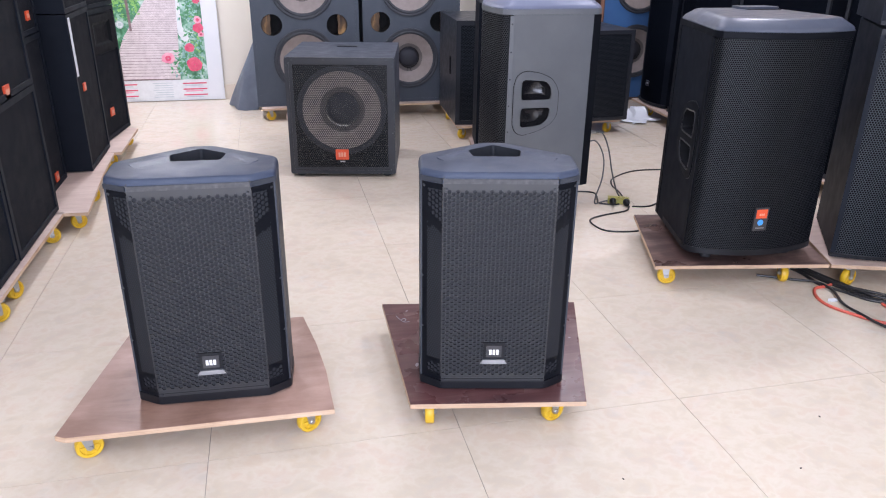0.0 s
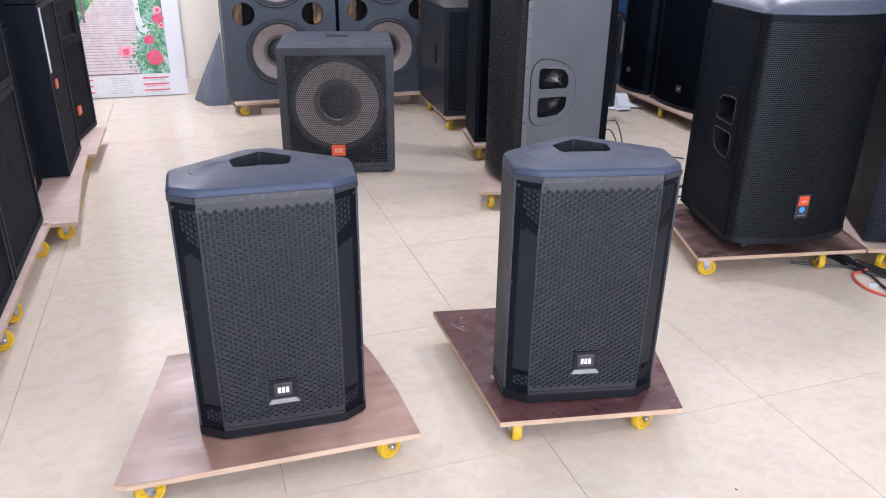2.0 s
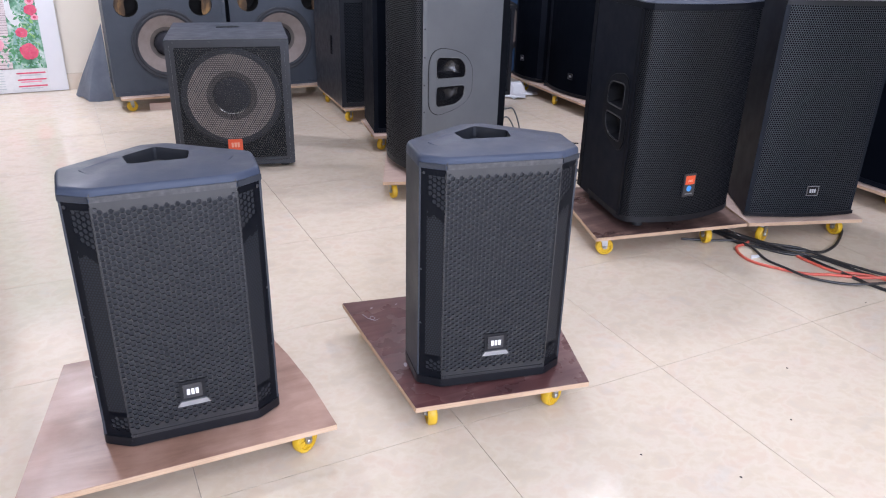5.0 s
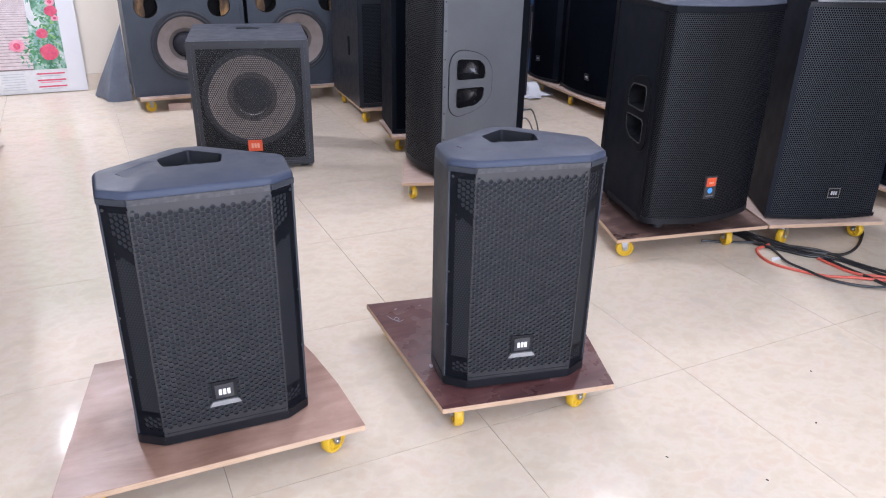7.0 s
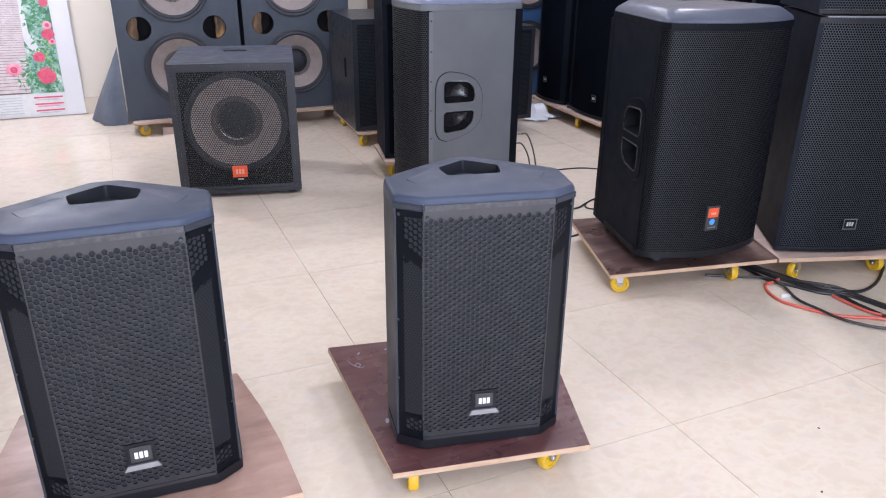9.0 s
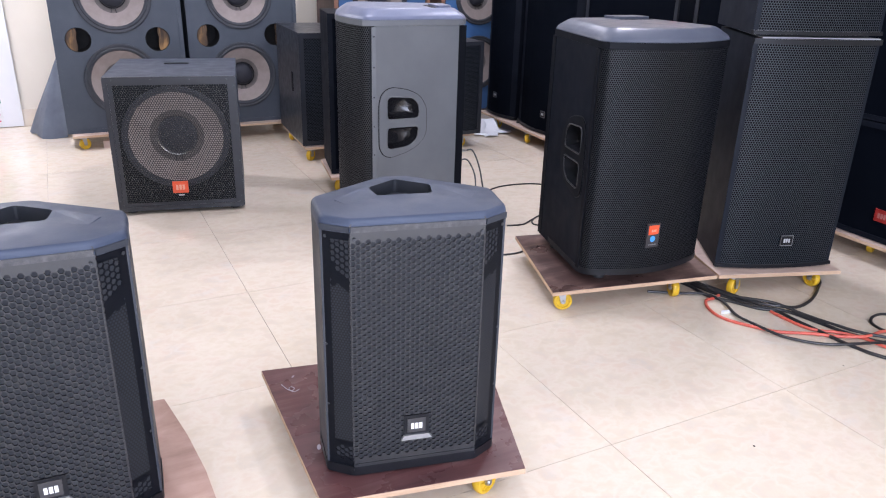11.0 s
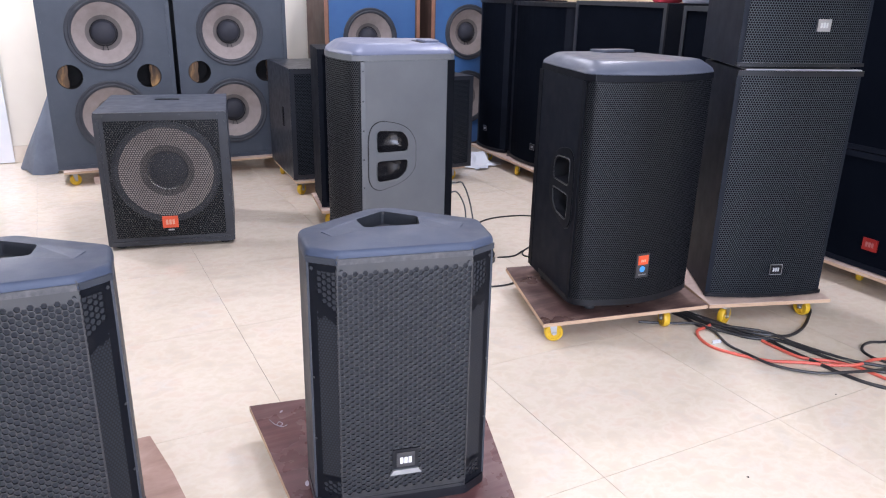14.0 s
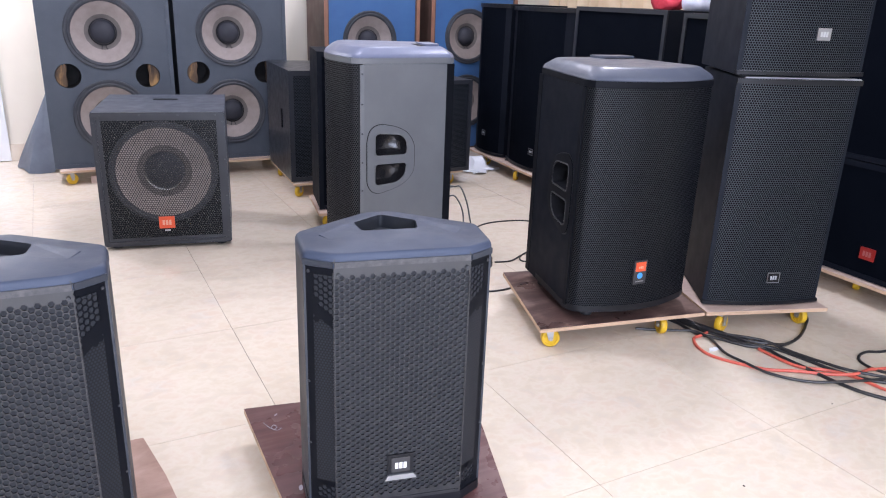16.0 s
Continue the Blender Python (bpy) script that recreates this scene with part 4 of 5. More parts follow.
part("top_slot", moved(prism(rounded([(-0.07, 0.49), (0.07, 0.49), (0.07, 0.545), (-0.07, 0.545)], 0.008, 3), 0.786, 0.790, 0.001), pose(0, 0, 0)), BLACK_PLASTIC, sub, "black pole-mount slot plate")
for x in (-0.29, 0.29):
    for y in (0.05, 0.65):
        part("foot", moved(lathe([(0, 0), (0.028, 0), (0.03, 0.005), (0.024, 0.023), (0, 0.023)], 16), pose(x, y, 0)), RUBBER, sub)


# ---- twin-cone towers against the back wall ----
def tower(m, label, w, d, h, baffle, side, cones, ports, edge=None, group="twin-cone towers"):
    t = thing("tower_speaker", m, label, "loudspeaker", group)
    part("cabinet_shell", shell(w, d, h, 0.028, 0.004), side, t)
    holes = [circle(x, z, r * 0.97, 44) for x, z, r in cones] + [circle(x, z, r, 32) for x, z, r in ports]
    k = w / 2 - 0.028
    part("baffle", moved(thick(fill_holes([(-k, 0.028), (k, 0.028), (k, h - 0.028), (-k, h - 0.028)], holes), 0.02), pose(0, 0.006, 0)), baffle, t, "painted front baffle")
    if edge:
        for sx in (-1, 1):
            part("edge_trim", box(sx * (w / 2) - 0.016, sx * (w / 2) + 0.016, -0.008, 0.0, 0, h, 0.002), edge, t, "reddish wooden edge trim")
    for x, z, r in cones:
        driver(t, x, 0.006, z, r, CONE)
    for x, z, r in ports:
        hole = part("port", moved(lathe([(r, 0.0), (r, -0.16), (r * 0.98, -0.17), (0, -0.17)], 32), pose(x, 0.008, z, 90, 0, 0)), PORT_DARK, t, "open round port into the dark cabinet", True)
        side_of = -1 if x < 0 else 1
        pad = [(x + side_of * r * c, z + r * q) for c, q in ((0.10, 0.97), (0.05, 0.55), (0.16, 0.1), (0.08, -0.4), (0.14, -0.96), (0.55, -0.82), (0.86, -0.48), (0.98, 0.0), (0.86, 0.48), (0.55, 0.82))]
        part("damping_pad", moved(thick(fill_holes(rounded(pad, 0.01, 2), []), 0.02), pose(0, 0.014, 0)), PORT_WOOD, hole, "yellow-brown damping pad seen through the port")
    return t


CONES = [(-0.018, 0.385, 0.268), (-0.018, 0.995, 0.268)]
PORTS = [(-0.285, 0.685, 0.088), (0.262, 0.680, 0.088)]
tower(pose(-0.190, 4.64, 0.115, 0, 0, -0.5), "slate twin-cone tower speaker on a low dolly", 0.90, 0.62, 1.40, SLATE_PAINT, SLATE_PAINT, CONES, PORTS)
tower(pose(0.726, 4.655, 0.115, 0, 0, -1.0), "slate twin-cone tower speaker on a low dolly", 0.86, 0.62, 1.40, SLATE_PAINT, SLATE_PAINT, [(-0.02, 0.385, 0.258), (-0.02, 1.0, 0.258)], [(-0.275, 0.695, 0.086), (0.25, 0.695, 0.086)])
dolly([(-0.61, 4.56), (1.15, 4.58), (1.15, 5.2), (-0.61, 5.2)], [(-0.54, 4.62, 20), (1.06, 4.64, 60), (1.06, 5.1, 0), (-0.54, 5.1, 0)], BOARD_PALE, "pale plywood dolly under the tower speakers")
tower(pose(2.075, 5.02, 0.0, 0, 0, 0), "blue-fronted tower speaker with wooden sides", 0.90, 0.55, 1.60, BLUE_BAFFLE, VENEER, [(-0.03, 1.04, 0.262), (-0.03, 0.45, 0.262)], [], OAK_EDGE, "blue towers")
tower(pose(3.07, 4.90, 0.0, 0, 0, 0), "blue-fronted tower speaker with wooden sides", 0.90, 0.55, 1.60, BLUE_BAFFLE, VENEER, [(-0.06, 1.09, 0.255), (-0.06, 0.48, 0.255)], [], OAK_EDGE, "blue towers")


# ---- plain cabinets ----
def cabinet(m, w, d, h, label, style="cloth", paint=BLACK_PAINT, bulge=0.0, taper=0.0, marks=(), rim=0.03, edging=None, group="black cabinets", horn=None, name="speaker_cabinet", round_=0.008):
    """A boxed loudspeaker, front facing -y: shell, framed front, badges, feet."""
    c = thing(name, m, label, "loudspeaker", group)
    n = 10
    front = [(-w / 2 + w * i / n, bulge * (2 * i / n - 1) ** 2) for i in range(n + 1)] if bulge else [(-w / 2, 0), (w / 2, 0)]
    back = [(w / 2 - taper, d), (-w / 2 + taper, d)]
    inner = [(x * 0.99, y + 0.012) for x, y in front]
    part("body", prism(inner + back, 0.006, h, round_ if not bulge else 0.0, 3), paint, c, "", round_ > 0.01)
    k = 1 - 2 * rim / w
    panel = [(x * k, y + 0.004 if bulge else 0.006) for x, y in front]
    face = {"cloth": CLOTH_GRILLE, "charcoal": CLOTH_CHARCOAL, "perf": PERF_FINE}[style]
    top = h - rim - (horn or 0)
    part("grille", sheet(panel, rim, top), face, c, "black grille")
    if bulge:
        for za, zb in ((0.006, rim), (h - rim, h)):
            part("front_rim", prism(front + [(x, y + 0.02) for x, y in reversed(front)], za, zb, 0.002), BLACK_PLASTIC, c)
    else:
        part("front_rim", moved(thick(fill_holes([(-w / 2, 0.004), (w / 2, 0.004), (w / 2, h), (-w / 2, h)], [[(-w / 2 + rim, rim), (w / 2 - rim, rim), (w / 2 - rim, h - rim), (-w / 2 + rim, h - rim)]]), 0.014), pose(0, -0.002, 0)), edging or paint, c, "raised front frame")
    if horn:
        q = [(-w / 2 + rim + 0.01, top + 0.01), (w / 2 - rim - 0.01, top + 0.01), (w / 2 - rim - 0.01, h - rim - 0.01), (-w / 2 + rim + 0.01, h - rim - 0.01)]
        part("horn", merge(moved(thick(fill_holes(q, [[(x * 0.7, (z - top - horn / 2) * 0.62 + top + horn / 2) for x, z in q]]), 0.01), pose(0, -0.004, 0)),
                           moved(pocket_block([(x * 0.7, (z - top - horn / 2) * 0.62 + top + horn / 2) for x, z in q], 0.014, 0.55), pose(0, -0.004, 0))), DULL_BLACK, c, "flared black horn mouth")
    for bx, bz, size, colour in marks:
        badge(c, bx, (bulge * (2 * bx / w) ** 2 if bulge else 0.004), bz, size, colour, mark={ORANGE: PALE_ORANGE, DARK_RED: PALE_RED}.get(colour, DULL_MARK), label="orange maker's badge" if colour == ORANGE else "small badge with a pale mark")
        if colour == BLACK_PLASTIC:
            yb = bulge * (2 * bx / w) ** 2
            for q in (box(bx - size * 0.55, bx + size * 0.55, yb - 0.0075, yb - 0.004, bz + size * 0.40, bz + size * 0.46), box(bx - size * 0.55, bx + size * 0.55, yb - 0.0075, yb - 0.004, bz - size * 0.46, bz - size * 0.40),
                      box(bx - size * 0.55, bx - size * 0.50, yb - 0.0075, yb - 0.004, bz - size * 0.40, bz + size * 0.40), box(bx + size * 0.50, bx + size * 0.55, yb - 0.0075, yb - 0.004, bz - size * 0.40, bz + size * 0.40)):
                part("badge_border", q, SILVER, c, "thin silver badge border")
    for x in (-w / 2 + 0.06, w / 2 - 0.06):
        part("foot", moved(lathe([(0, 0), (0.02, 0), (0.018, 0.008), (0, 0.008)], 12), pose(x, 0.07, -0.001)), RUBBER, c)
        part("foot", moved(lathe([(0, 0), (0.02, 0), (0.018, 0.008), (0, 0.008)], 12), pose(x * 0.6, d - 0.08, -0.001)), RUBBER, c)
    return c


DARK = BLACK_PLASTIC
# stacked pair beside the dark dolly
cabinet(pose(2.264, 0.633, 0.117, 0, 0, -20.0), 0.582, 0.58, 1.045, "black perforated-front loudspeaker on a pale dolly", "perf", NAVY_PAINT, 0.03, 0.12, [(0.02, 0.145, 0.055, DARK)], 0.022, "stacked pair")
cabinet(pose(2.266, 0.644, 1.172, 0, 0, -18.0), 0.60, 0.56, 0.80, "black perforated-front loudspeaker stacked on another", "perf", NAVY_PAINT, 0.03, 0.12, [(0.05, 0.178, 0.062, SILVER)], 0.022, "stacked pair")

solid("foam_sheet", prism([(-0.268, 0.028), (0.268, 0.028), (0.15, 0.55), (-0.15, 0.55)], 0, 0.0055), FOAM_GREY, pose(2.272, 0.630, 1.1625, 0, 0, -20.0), "thin white foam sheet between stacked loudspeakers", "foam sheet")
# right-hand row, fronts turned into the room
def right(y0, y1, x, h, label, turn=-90, **kw):
    return cabinet(pose(x, (y0 + y1) / 2, 0.117, 0, 0, turn), y1 - y0, 0.62, h, label, group="right-hand row", **kw)


right(3.925, 4.42, 2.80, 1.285, "tall black subwoofer with curved front on a dolly", bulge=0.05, marks=[(0.0, 0.19, 0.05, DARK)], turn=-90)
right(3.06, 3.905, 2.78, 1.275, "wide black subwoofer with curved front on a dolly", bulge=0.09, marks=[(0.09, 0.165, 0.055, DARK)])
right(2.11, 3.03, 2.84, 1.295, "wide black cabinet with grey-edged front", rim=0.028, paint=NAVY_PAINT, edging=FRAME_PAINT)
right(1.20, 1.97, 2.84, 1.285, "wide black cabinet with grey-edged front", rim=0.028, paint=NAVY_PAINT, edging=FRAME_PAINT)
right(-0.02, 1.12, 3.06, 0.60, "black subwoofer with dark red badge on a pale dolly", marks=[(-0.13, 0.14, 0.08, DARK_RED)])
cabinet(pose(3.06, 0.55, 0.719, 0, 0, -90), 1.14, 0.62, 1.05, "black subwoofer stacked on another", group="right-hand row")
dolly([(2.72, 3.03), (3.45, 3.03), (3.45, 4.45), (2.80, 4.45)], [(2.79, 3.60, 40), (2.86, 4.2, 20), (3.36, 3.1, 0), (3.36, 4.36, 0)], BOARD_PALE, "pale plywood dolly under black subwoofers")
dolly([(2.80, 1.15), (3.50, 1.15), (3.50, 3.0), (2.80, 3.0)], [(2.88, 1.25, 40), (2.88, 2.1, 20), (3.4, 1.25, 0), (3.4, 2.9, 0)], BOARD_PALE, "pale plywood dolly under grey-edged cabinets")
dolly([(3.02, -0.10), (3.72, -0.10), (3.72, 1.10), (3.02, 1.10)], [(3.2, 0.0, 40), (3.2, 0.78, 20), (3.6, 0.0, 0), (3.6, 0.78, 0)], BOARD_PALE, "pale plywood dolly under black subwoofers")

# boxes in the middle distance
cabinet(pose(1.185, 3.655, 0.117, 0, 0, -4.0), 0.60, 0.80, 0.80, "black subwoofer box with a slot handle behind the sideways speaker", "perf", FRAME_PAINT, rim=0.035, group="middle boxes", round_=0.022)
part("slot_handle", box(-0.303, -0.292, 0.25, 0.29, 0.36, 0.50, 0.006), DULL_BLACK, [o for o in bpy.data.objects if "slot handle" in o.get("label", "")][0], "black slot handle")
dolly([(0.895, 3.64), (1.46, 3.60), (1.53, 4.42), (0.955, 4.46)], [(0.945, 3.70, 40), (1.40, 3.68, 20), (1.46, 4.34, 0), (1.0, 4.38, 60)], BOARD_PALE, "pale plywood dolly under a black box")
cabinet(pose(2.035, 3.595, 0.117, 0, 0, 2.0), 0.60, 0.70, 0.72, "black perforated box with rounded edges on a dolly", "perf", FRAME_PAINT, rim=0.03, round_=0.02, group="middle boxes")
dolly([(1.76, 3.62), (2.30, 3.64), (2.29, 4.24), (1.74, 4.22)], [(1.82, 3.69, 40), (2.20, 3.69, 20), (2.22, 4.16, 0), (1.82, 4.16, 60)], BOARD_PALE, "pale plywood dolly under a black box")
cabinet(pose(1.07, 2.86, 0.117, 0, 0, -12.0), 0.46, 0.42, 0.99, "narrow black speaker box behind the sideways speaker", group="middle boxes")
dolly([(0.82, 2.84), (1.30, 2.74), (1.38, 3.20), (0.90, 3.30)], [(0.89, 2.90, 40), (1.24, 2.83, 20), (1.30, 3.13, 0), (0.96, 3.22, 60)], BOARD_PALE, "pale plywood dolly under a narrow box")


# ---- left-hand row, fronts turned into the room ----
def left(y0, y1, z, h, label, x=-1.69, d=0.6, **kw):
    kw = {"style": "charcoal", "paint": NAVY_PAINT, **kw}
    return cabinet(pose(x, (y0 + y1) / 2, z, 0, 0, 90), y1 - y0, d, h, label, group="left-hand row", **kw)


left(0.60, 1.44, 0.117, 0.70, "black cloth-fronted cabinet on a pale dolly")
left(0.60, 1.44, 0.819, 0.72, "black cloth-fronted cabinet stacked on another")
left(1.46, 2.165, 0.117, 0.675, "black cloth-fronted cabinet on a long pale dolly")
left(1.46, 2.165, 0.794, 0.74, "black cloth-fronted cabinet with orange badge stacked on another", marks=[(-0.05, 0.034, 0.075, ORANGE)])
left(2.20, 2.78, 0.117, 0.86, "narrow black cabinet with orange badge", x=-1.78, d=0.55, marks=[(0.10, 0.062, 0.062, ORANGE)])
left(2.20, 2.78, 0.979, 0.60, "narrow black cabinet with orange badge stacked on another", x=-1.78, d=0.55, marks=[(0.14, 0.10, 0.062, ORANGE)])
left(2.87, 3.47, 0.117, 0.94, "tall dark cabinet with orange badge", x=-1.65, d=0.64, marks=[(-0.115, 0.497, 0.06, ORANGE)])
left(2.87, 3.47, 1.059, 0.55, "dark cabinet stacked on another", x=-1.65, d=0.64)
cabinet(pose(-1.653, 3.835, 0.117, 0, 0, 81), 0.56, 0.6, 0.90, "black cabinet with flared horn mouth and orange badge", "charcoal", NAVY_PAINT, horn=0.28, marks=[(-0.04, 0.18, 0.07, ORANGE)], group="left-hand row")
cabinet(pose(-1.653, 3.835, 1.019, 0, 0, 81), 0.56, 0.6, 0.55, "black cabinet stacked on another", "charcoal", NAVY_PAINT, group="left-hand row")
part("price_strip", box(-1.6455, -1.6435, 2.888, 2.934, 0.70, 1.04), PAPER, None)
tagged(bpy.data.objects["price_strip"], "long white paper strip stuck on a cabinet front", "paper strip")
dolly([(-2.35, 0.42), (-1.672, 0.42), (-1.656, 2.125), (-2.35, 2.15)], [(-1.70, 1.10, 35), (-1.70, 1.32, 60), (-1.70, 1.98, 20), (-2.28, 0.5, 0), (-2.28, 2.05, 0)], BOARD_PALE, "long pale plywood dolly under black cabinets")
dolly([(-2.30, 2.13), (-1.53, 2.10), (-1.58, 2.80), (-1.60, 3.32), (-2.30, 3.32)], [(-1.61, 2.18, 30), (-1.62, 2.63, 50), (-1.66, 3.24, 0), (-2.22, 2.2, 0), (-2.22, 3.24, 0)], BOARD_PALE, "pale plywood dolly under stacked cabinets")
dolly([(-2.30, 3.36), (-1.553, 3.325), (-1.545, 4.04), (-2.30, 4.20)], [(-1.65, 3.42, 30), (-1.62, 3.96, 50), (-2.22, 3.42, 0), (-2.22, 4.1, 0)], BOARD_PALE, "pale plywood dolly under a horn cabinet")


# ---- garden picture panel on the back wall ----
panel = thing("picture_panel", pose(0, Y1 - 0.02, 0), "white-framed printed panel showing a boardwalk and roses", "picture panel")
part("frame", box(-2.45, -0.965, -0.012, 0.015, 0.006, 2.3, 0.004), WHITE_PANEL, panel, "wide white frame")
PIC = [mottled(n, [(0.35, a), (0.65, b)], 24, (0.3, 0.4), 0.02) for n, a, b in (
    ("print_plank", (0.64, 0.56, 0.58), (0.78, 0.70, 0.72)), ("print_gap", (0.20, 0.13, 0.14), (0.30, 0.21, 0.22)), ("print_leaf", (0.05, 0.22, 0.09), (0.12, 0.40, 0.17)),
    ("print_light_leaf", (0.20, 0.48, 0.12), (0.36, 0.64, 0.20)), ("print_rose", (0.66, 0.04, 0.12), (0.82, 0.14, 0.24)), ("print_pink", (0.84, 0.26, 0.40), (0.90, 0.50, 0.60)),
    ("print_teal", (0.20, 0.42, 0.40), (0.40, 0.60, 0.56)), ("print_white", (0.72, 0.74, 0.76), (0.80, 0.82, 0.84)), ("print_red", (0.66, 0.07, 0.14), (0.74, 0.12, 0.2)), ("print_grey", (0.52, 0.58, 0.62), (0.62, 0.67, 0.70)))]
PLANK, GAP, LEAF, LIGHT, ROSE, PINK, TEAL, PRINT_WHITE, PRINT_RED, PRINT_GREY = PIC
FOLIAGE = mottled("print_foliage", [(0.36, (0.035, 0.16, 0.07)), (0.48, (0.12, 0.34, 0.20)), (0.56, (0.36, 0.58, 0.48)), (0.66, (0.74, 0.80, 0.80))], 11, (0.3, 0.4), 0.02)
part("print", box(-2.35, -1.105, -0.016, -0.010, 0.205, 2.2), FOLIAGE, panel, "glossy printed garden picture")
part("boardwalk_shadow", moved(prism([(-2.0, 0.206), (-1.36, 0.206), (-1.316, 1.0), (-1.40, 1.7), (-1.50, 1.7), (-1.575, 0.95), (-1.82, 0.6)], 0, 0.0012), pose(0, -0.0165, 0, 90, 0, 0)), GAP, panel)
rng = random.Random(4)
z = 0.215
step = 0.030
while z < 1.68:
    f = lambda q: (-2.0 + (q - 0.2) * 0.45 if q < 0.6 else -1.82 + (q - 0.6) * 0.69 if q < 0.95 else -1.575 + (q - 0.95) * 0.1, -1.36 + (q - 0.206) * 0.055 if q < 1.0 else -1.316 - (q - 1.0) * 0.12)
    a, b = f(z), f(z + step * 0.86)
    tilt = 0.006
    part("plank", moved(prism([(a[0], z + tilt), (a[1], z), (b[1], z + step * 0.86), (b[0], z + step * 0.86 + tilt)], 0, 0.0012), pose(0, -0.0180, 0, 90, 0, 0)), PLANK, panel)
    z += step
    step *= 0.972
    step = max(step, 0.014)


def leaves(name, material, count, spots, lift, size):
    verts, faces = [], []
    for i in range(count):
        cx, cz, sx, sz = spots[rng.randrange(len(spots))]
        x, z = rng.gauss(cx, sx), rng.gauss(cz, sz)
        if not (-2.34 < x < -1.12 and 0.215 < z < 2.19):
            continue
        a, l = rng.uniform(0, 6.28), size * rng.uniform(0.6, 1.3)
        w = l * 0.42
        ux, uz = math.cos(a), math.sin(a)
        n = len(verts)
        y = -0.0195 - lift - 0.00002 * i / max(count, 1)
        for p, q in ((-l, 0), (0, w), (l, 0), (0, -w)):
            px, pz = x + p * ux - q * uz, z + p * uz + q * ux
            verts.append((min(max(px, -2.345), -1.11), y, max(pz, 0.208)))
        faces.append((n, n + 1, n + 2, n + 3))
    me = bpy.data.meshes.new(name)
    me.from_pydata(verts, [], faces)
    me.materials.append(material)
    ob = new(name, me)
    ob.parent = panel
    tagged(ob, kind="stuff")


RIGHT_GREEN = [(-1.18, 0.38, 0.05, 0.10), (-1.17, 0.62, 0.035, 0.10), (-1.20, 0.88, 0.05, 0.12), (-1.17, 1.1, 0.05, 0.2), (-1.33, 0.36, 0.045, 0.06), (-1.26, 0.48, 0.04, 0.04)]
LEFT_GREEN = [(-1.93, 0.80, 0.05, 0.14), (-1.86, 1.2, 0.09, 0.15), (-2.1, 0.9, 0.1, 0.2), (-1.80, 0.90, 0.025, 0.06), (-1.69, 0.92, 0.022, 0.06)]
part("path_edge", moved(prism([(-1.335, 0.64), (-1.27, 0.50), (-1.215, 0.53), (-1.29, 0.70), (-1.295, 1.1), (-1.318, 1.1)], 0, 0.0012), pose(0, -0.0182, 0, 90, 0, 0)), PRINT_WHITE, panel)
leaves("dark_leaves", LEAF, 700, RIGHT_GREEN + LEFT_GREEN, 0.0, 0.021)
leaves("teal_leaves", TEAL, 330, RIGHT_GREEN + LEFT_GREEN[:1], 0.0003, 0.015)
leaves("light_leaves", LIGHT, 260, RIGHT_GREEN[:2] + LEFT_GREEN * 2, 0.0006, 0.017)
part("post", moved(prism([(-1.757, 0.66), (-1.735, 0.66), (-1.745, 1.2), (-1.772, 1.2)], 0, 0.0012), pose(0, -0.0205, 0, 90, 0, 0)), GAP, panel)
for rx, rz, rr, colour in ((-1.216, 0.347, 0.070, ROSE), (-1.449, 0.408, 0.056, PINK), (-1.246, 0.502, 0.042, ROSE), (-1.150, 0.684, 0.045, ROSE), (-1.145, 0.755, 0.034, PINK), (-1.128, 0.624, 0.026, PINK), (-1.14, 0.93, 0.032, ROSE), (-1.835, 0.72, 0.035, PRINT_GREY)):
    layers = []
    for ring_no, (count, reach, size) in enumerate(((9, 0.80, 0.34), (7, 0.52, 0.34), (5, 0.26, 0.28))):
        petals = []
        for k in range(count):
            a = k * 6.283 / count + ring_no * 0.5 + rng.uniform(-0.15, 0.15)
            q, w = rr * reach * rng.uniform(0.9, 1.1), rr * size * rng.uniform(0.85, 1.2)
            petals.append(moved(lathe([(0, 0.0003), (w * 0.9, 0.0002), (w, 0.0)], 9), pose(rx + q * math.cos(a), -0.0208 - 0.0006 * ring_no - 0.00004 * k, rz + q * math.sin(a) * 0.92, 0, -math.degrees(a), 0) @ pose(0, 0, 0, 90, 0, 0) @ Matrix.Diagonal((0.75, 1.15, 1, 1))))
        layers.append(merge(*petals))
    tones = (ROSE, PRINT_RED, ROSE) if colour == ROSE else (PINK, PINK, ROSE) if colour == PINK else (PRINT_GREY, PRINT_WHITE, PRINT_GREY)
    rose = part("rose", layers[0], tones[0], panel)
    for ob in (rose, part("middle_petals", layers[1], tones[1], rose), part("inner_petals", layers[2], tones[2], rose)):
        tagged(ob, kind="stuff")
part("print_margin", box(-2.35, -1.105, -0.016, -0.0105, 0.02, 0.203), PRINT_WHITE, panel, "pale printed strip with red bars")
for bx in (-1.87, -1.235):
    for k in range(3):
        part("red_bar", box(bx - 0.11, bx + 0.11, -0.018, -0.0155, 0.052 + k * 0.055, 0.064 + k * 0.055), PRINT_RED, panel)
        part("pale_bar", box(bx - 0.09, bx + 0.07, -0.0175, -0.0155, 0.034 + k * 0.055, 0.044 + k * 0.055), PINK if k == 1 else PRINT_GREY, panel)
for k in range(7):
    part("grey_bar", box(-1.62 + 0.01 * (k % 3), -1.44, -0.0175, -0.0155, 0.040 + k * 0.022, 0.047 + k * 0.022), PRINT_GREY, panel)


# ---- loose things ----
solid("wood_block", box(-0.085, 0.085, -0.04, 0.04, 0, 0.055, 0.003), BOARD_PALE, pose(-0.32, 4.63, 0.0, 0, 0, -6), "pale wooden block on the floor under the tower dolly", "wood block")


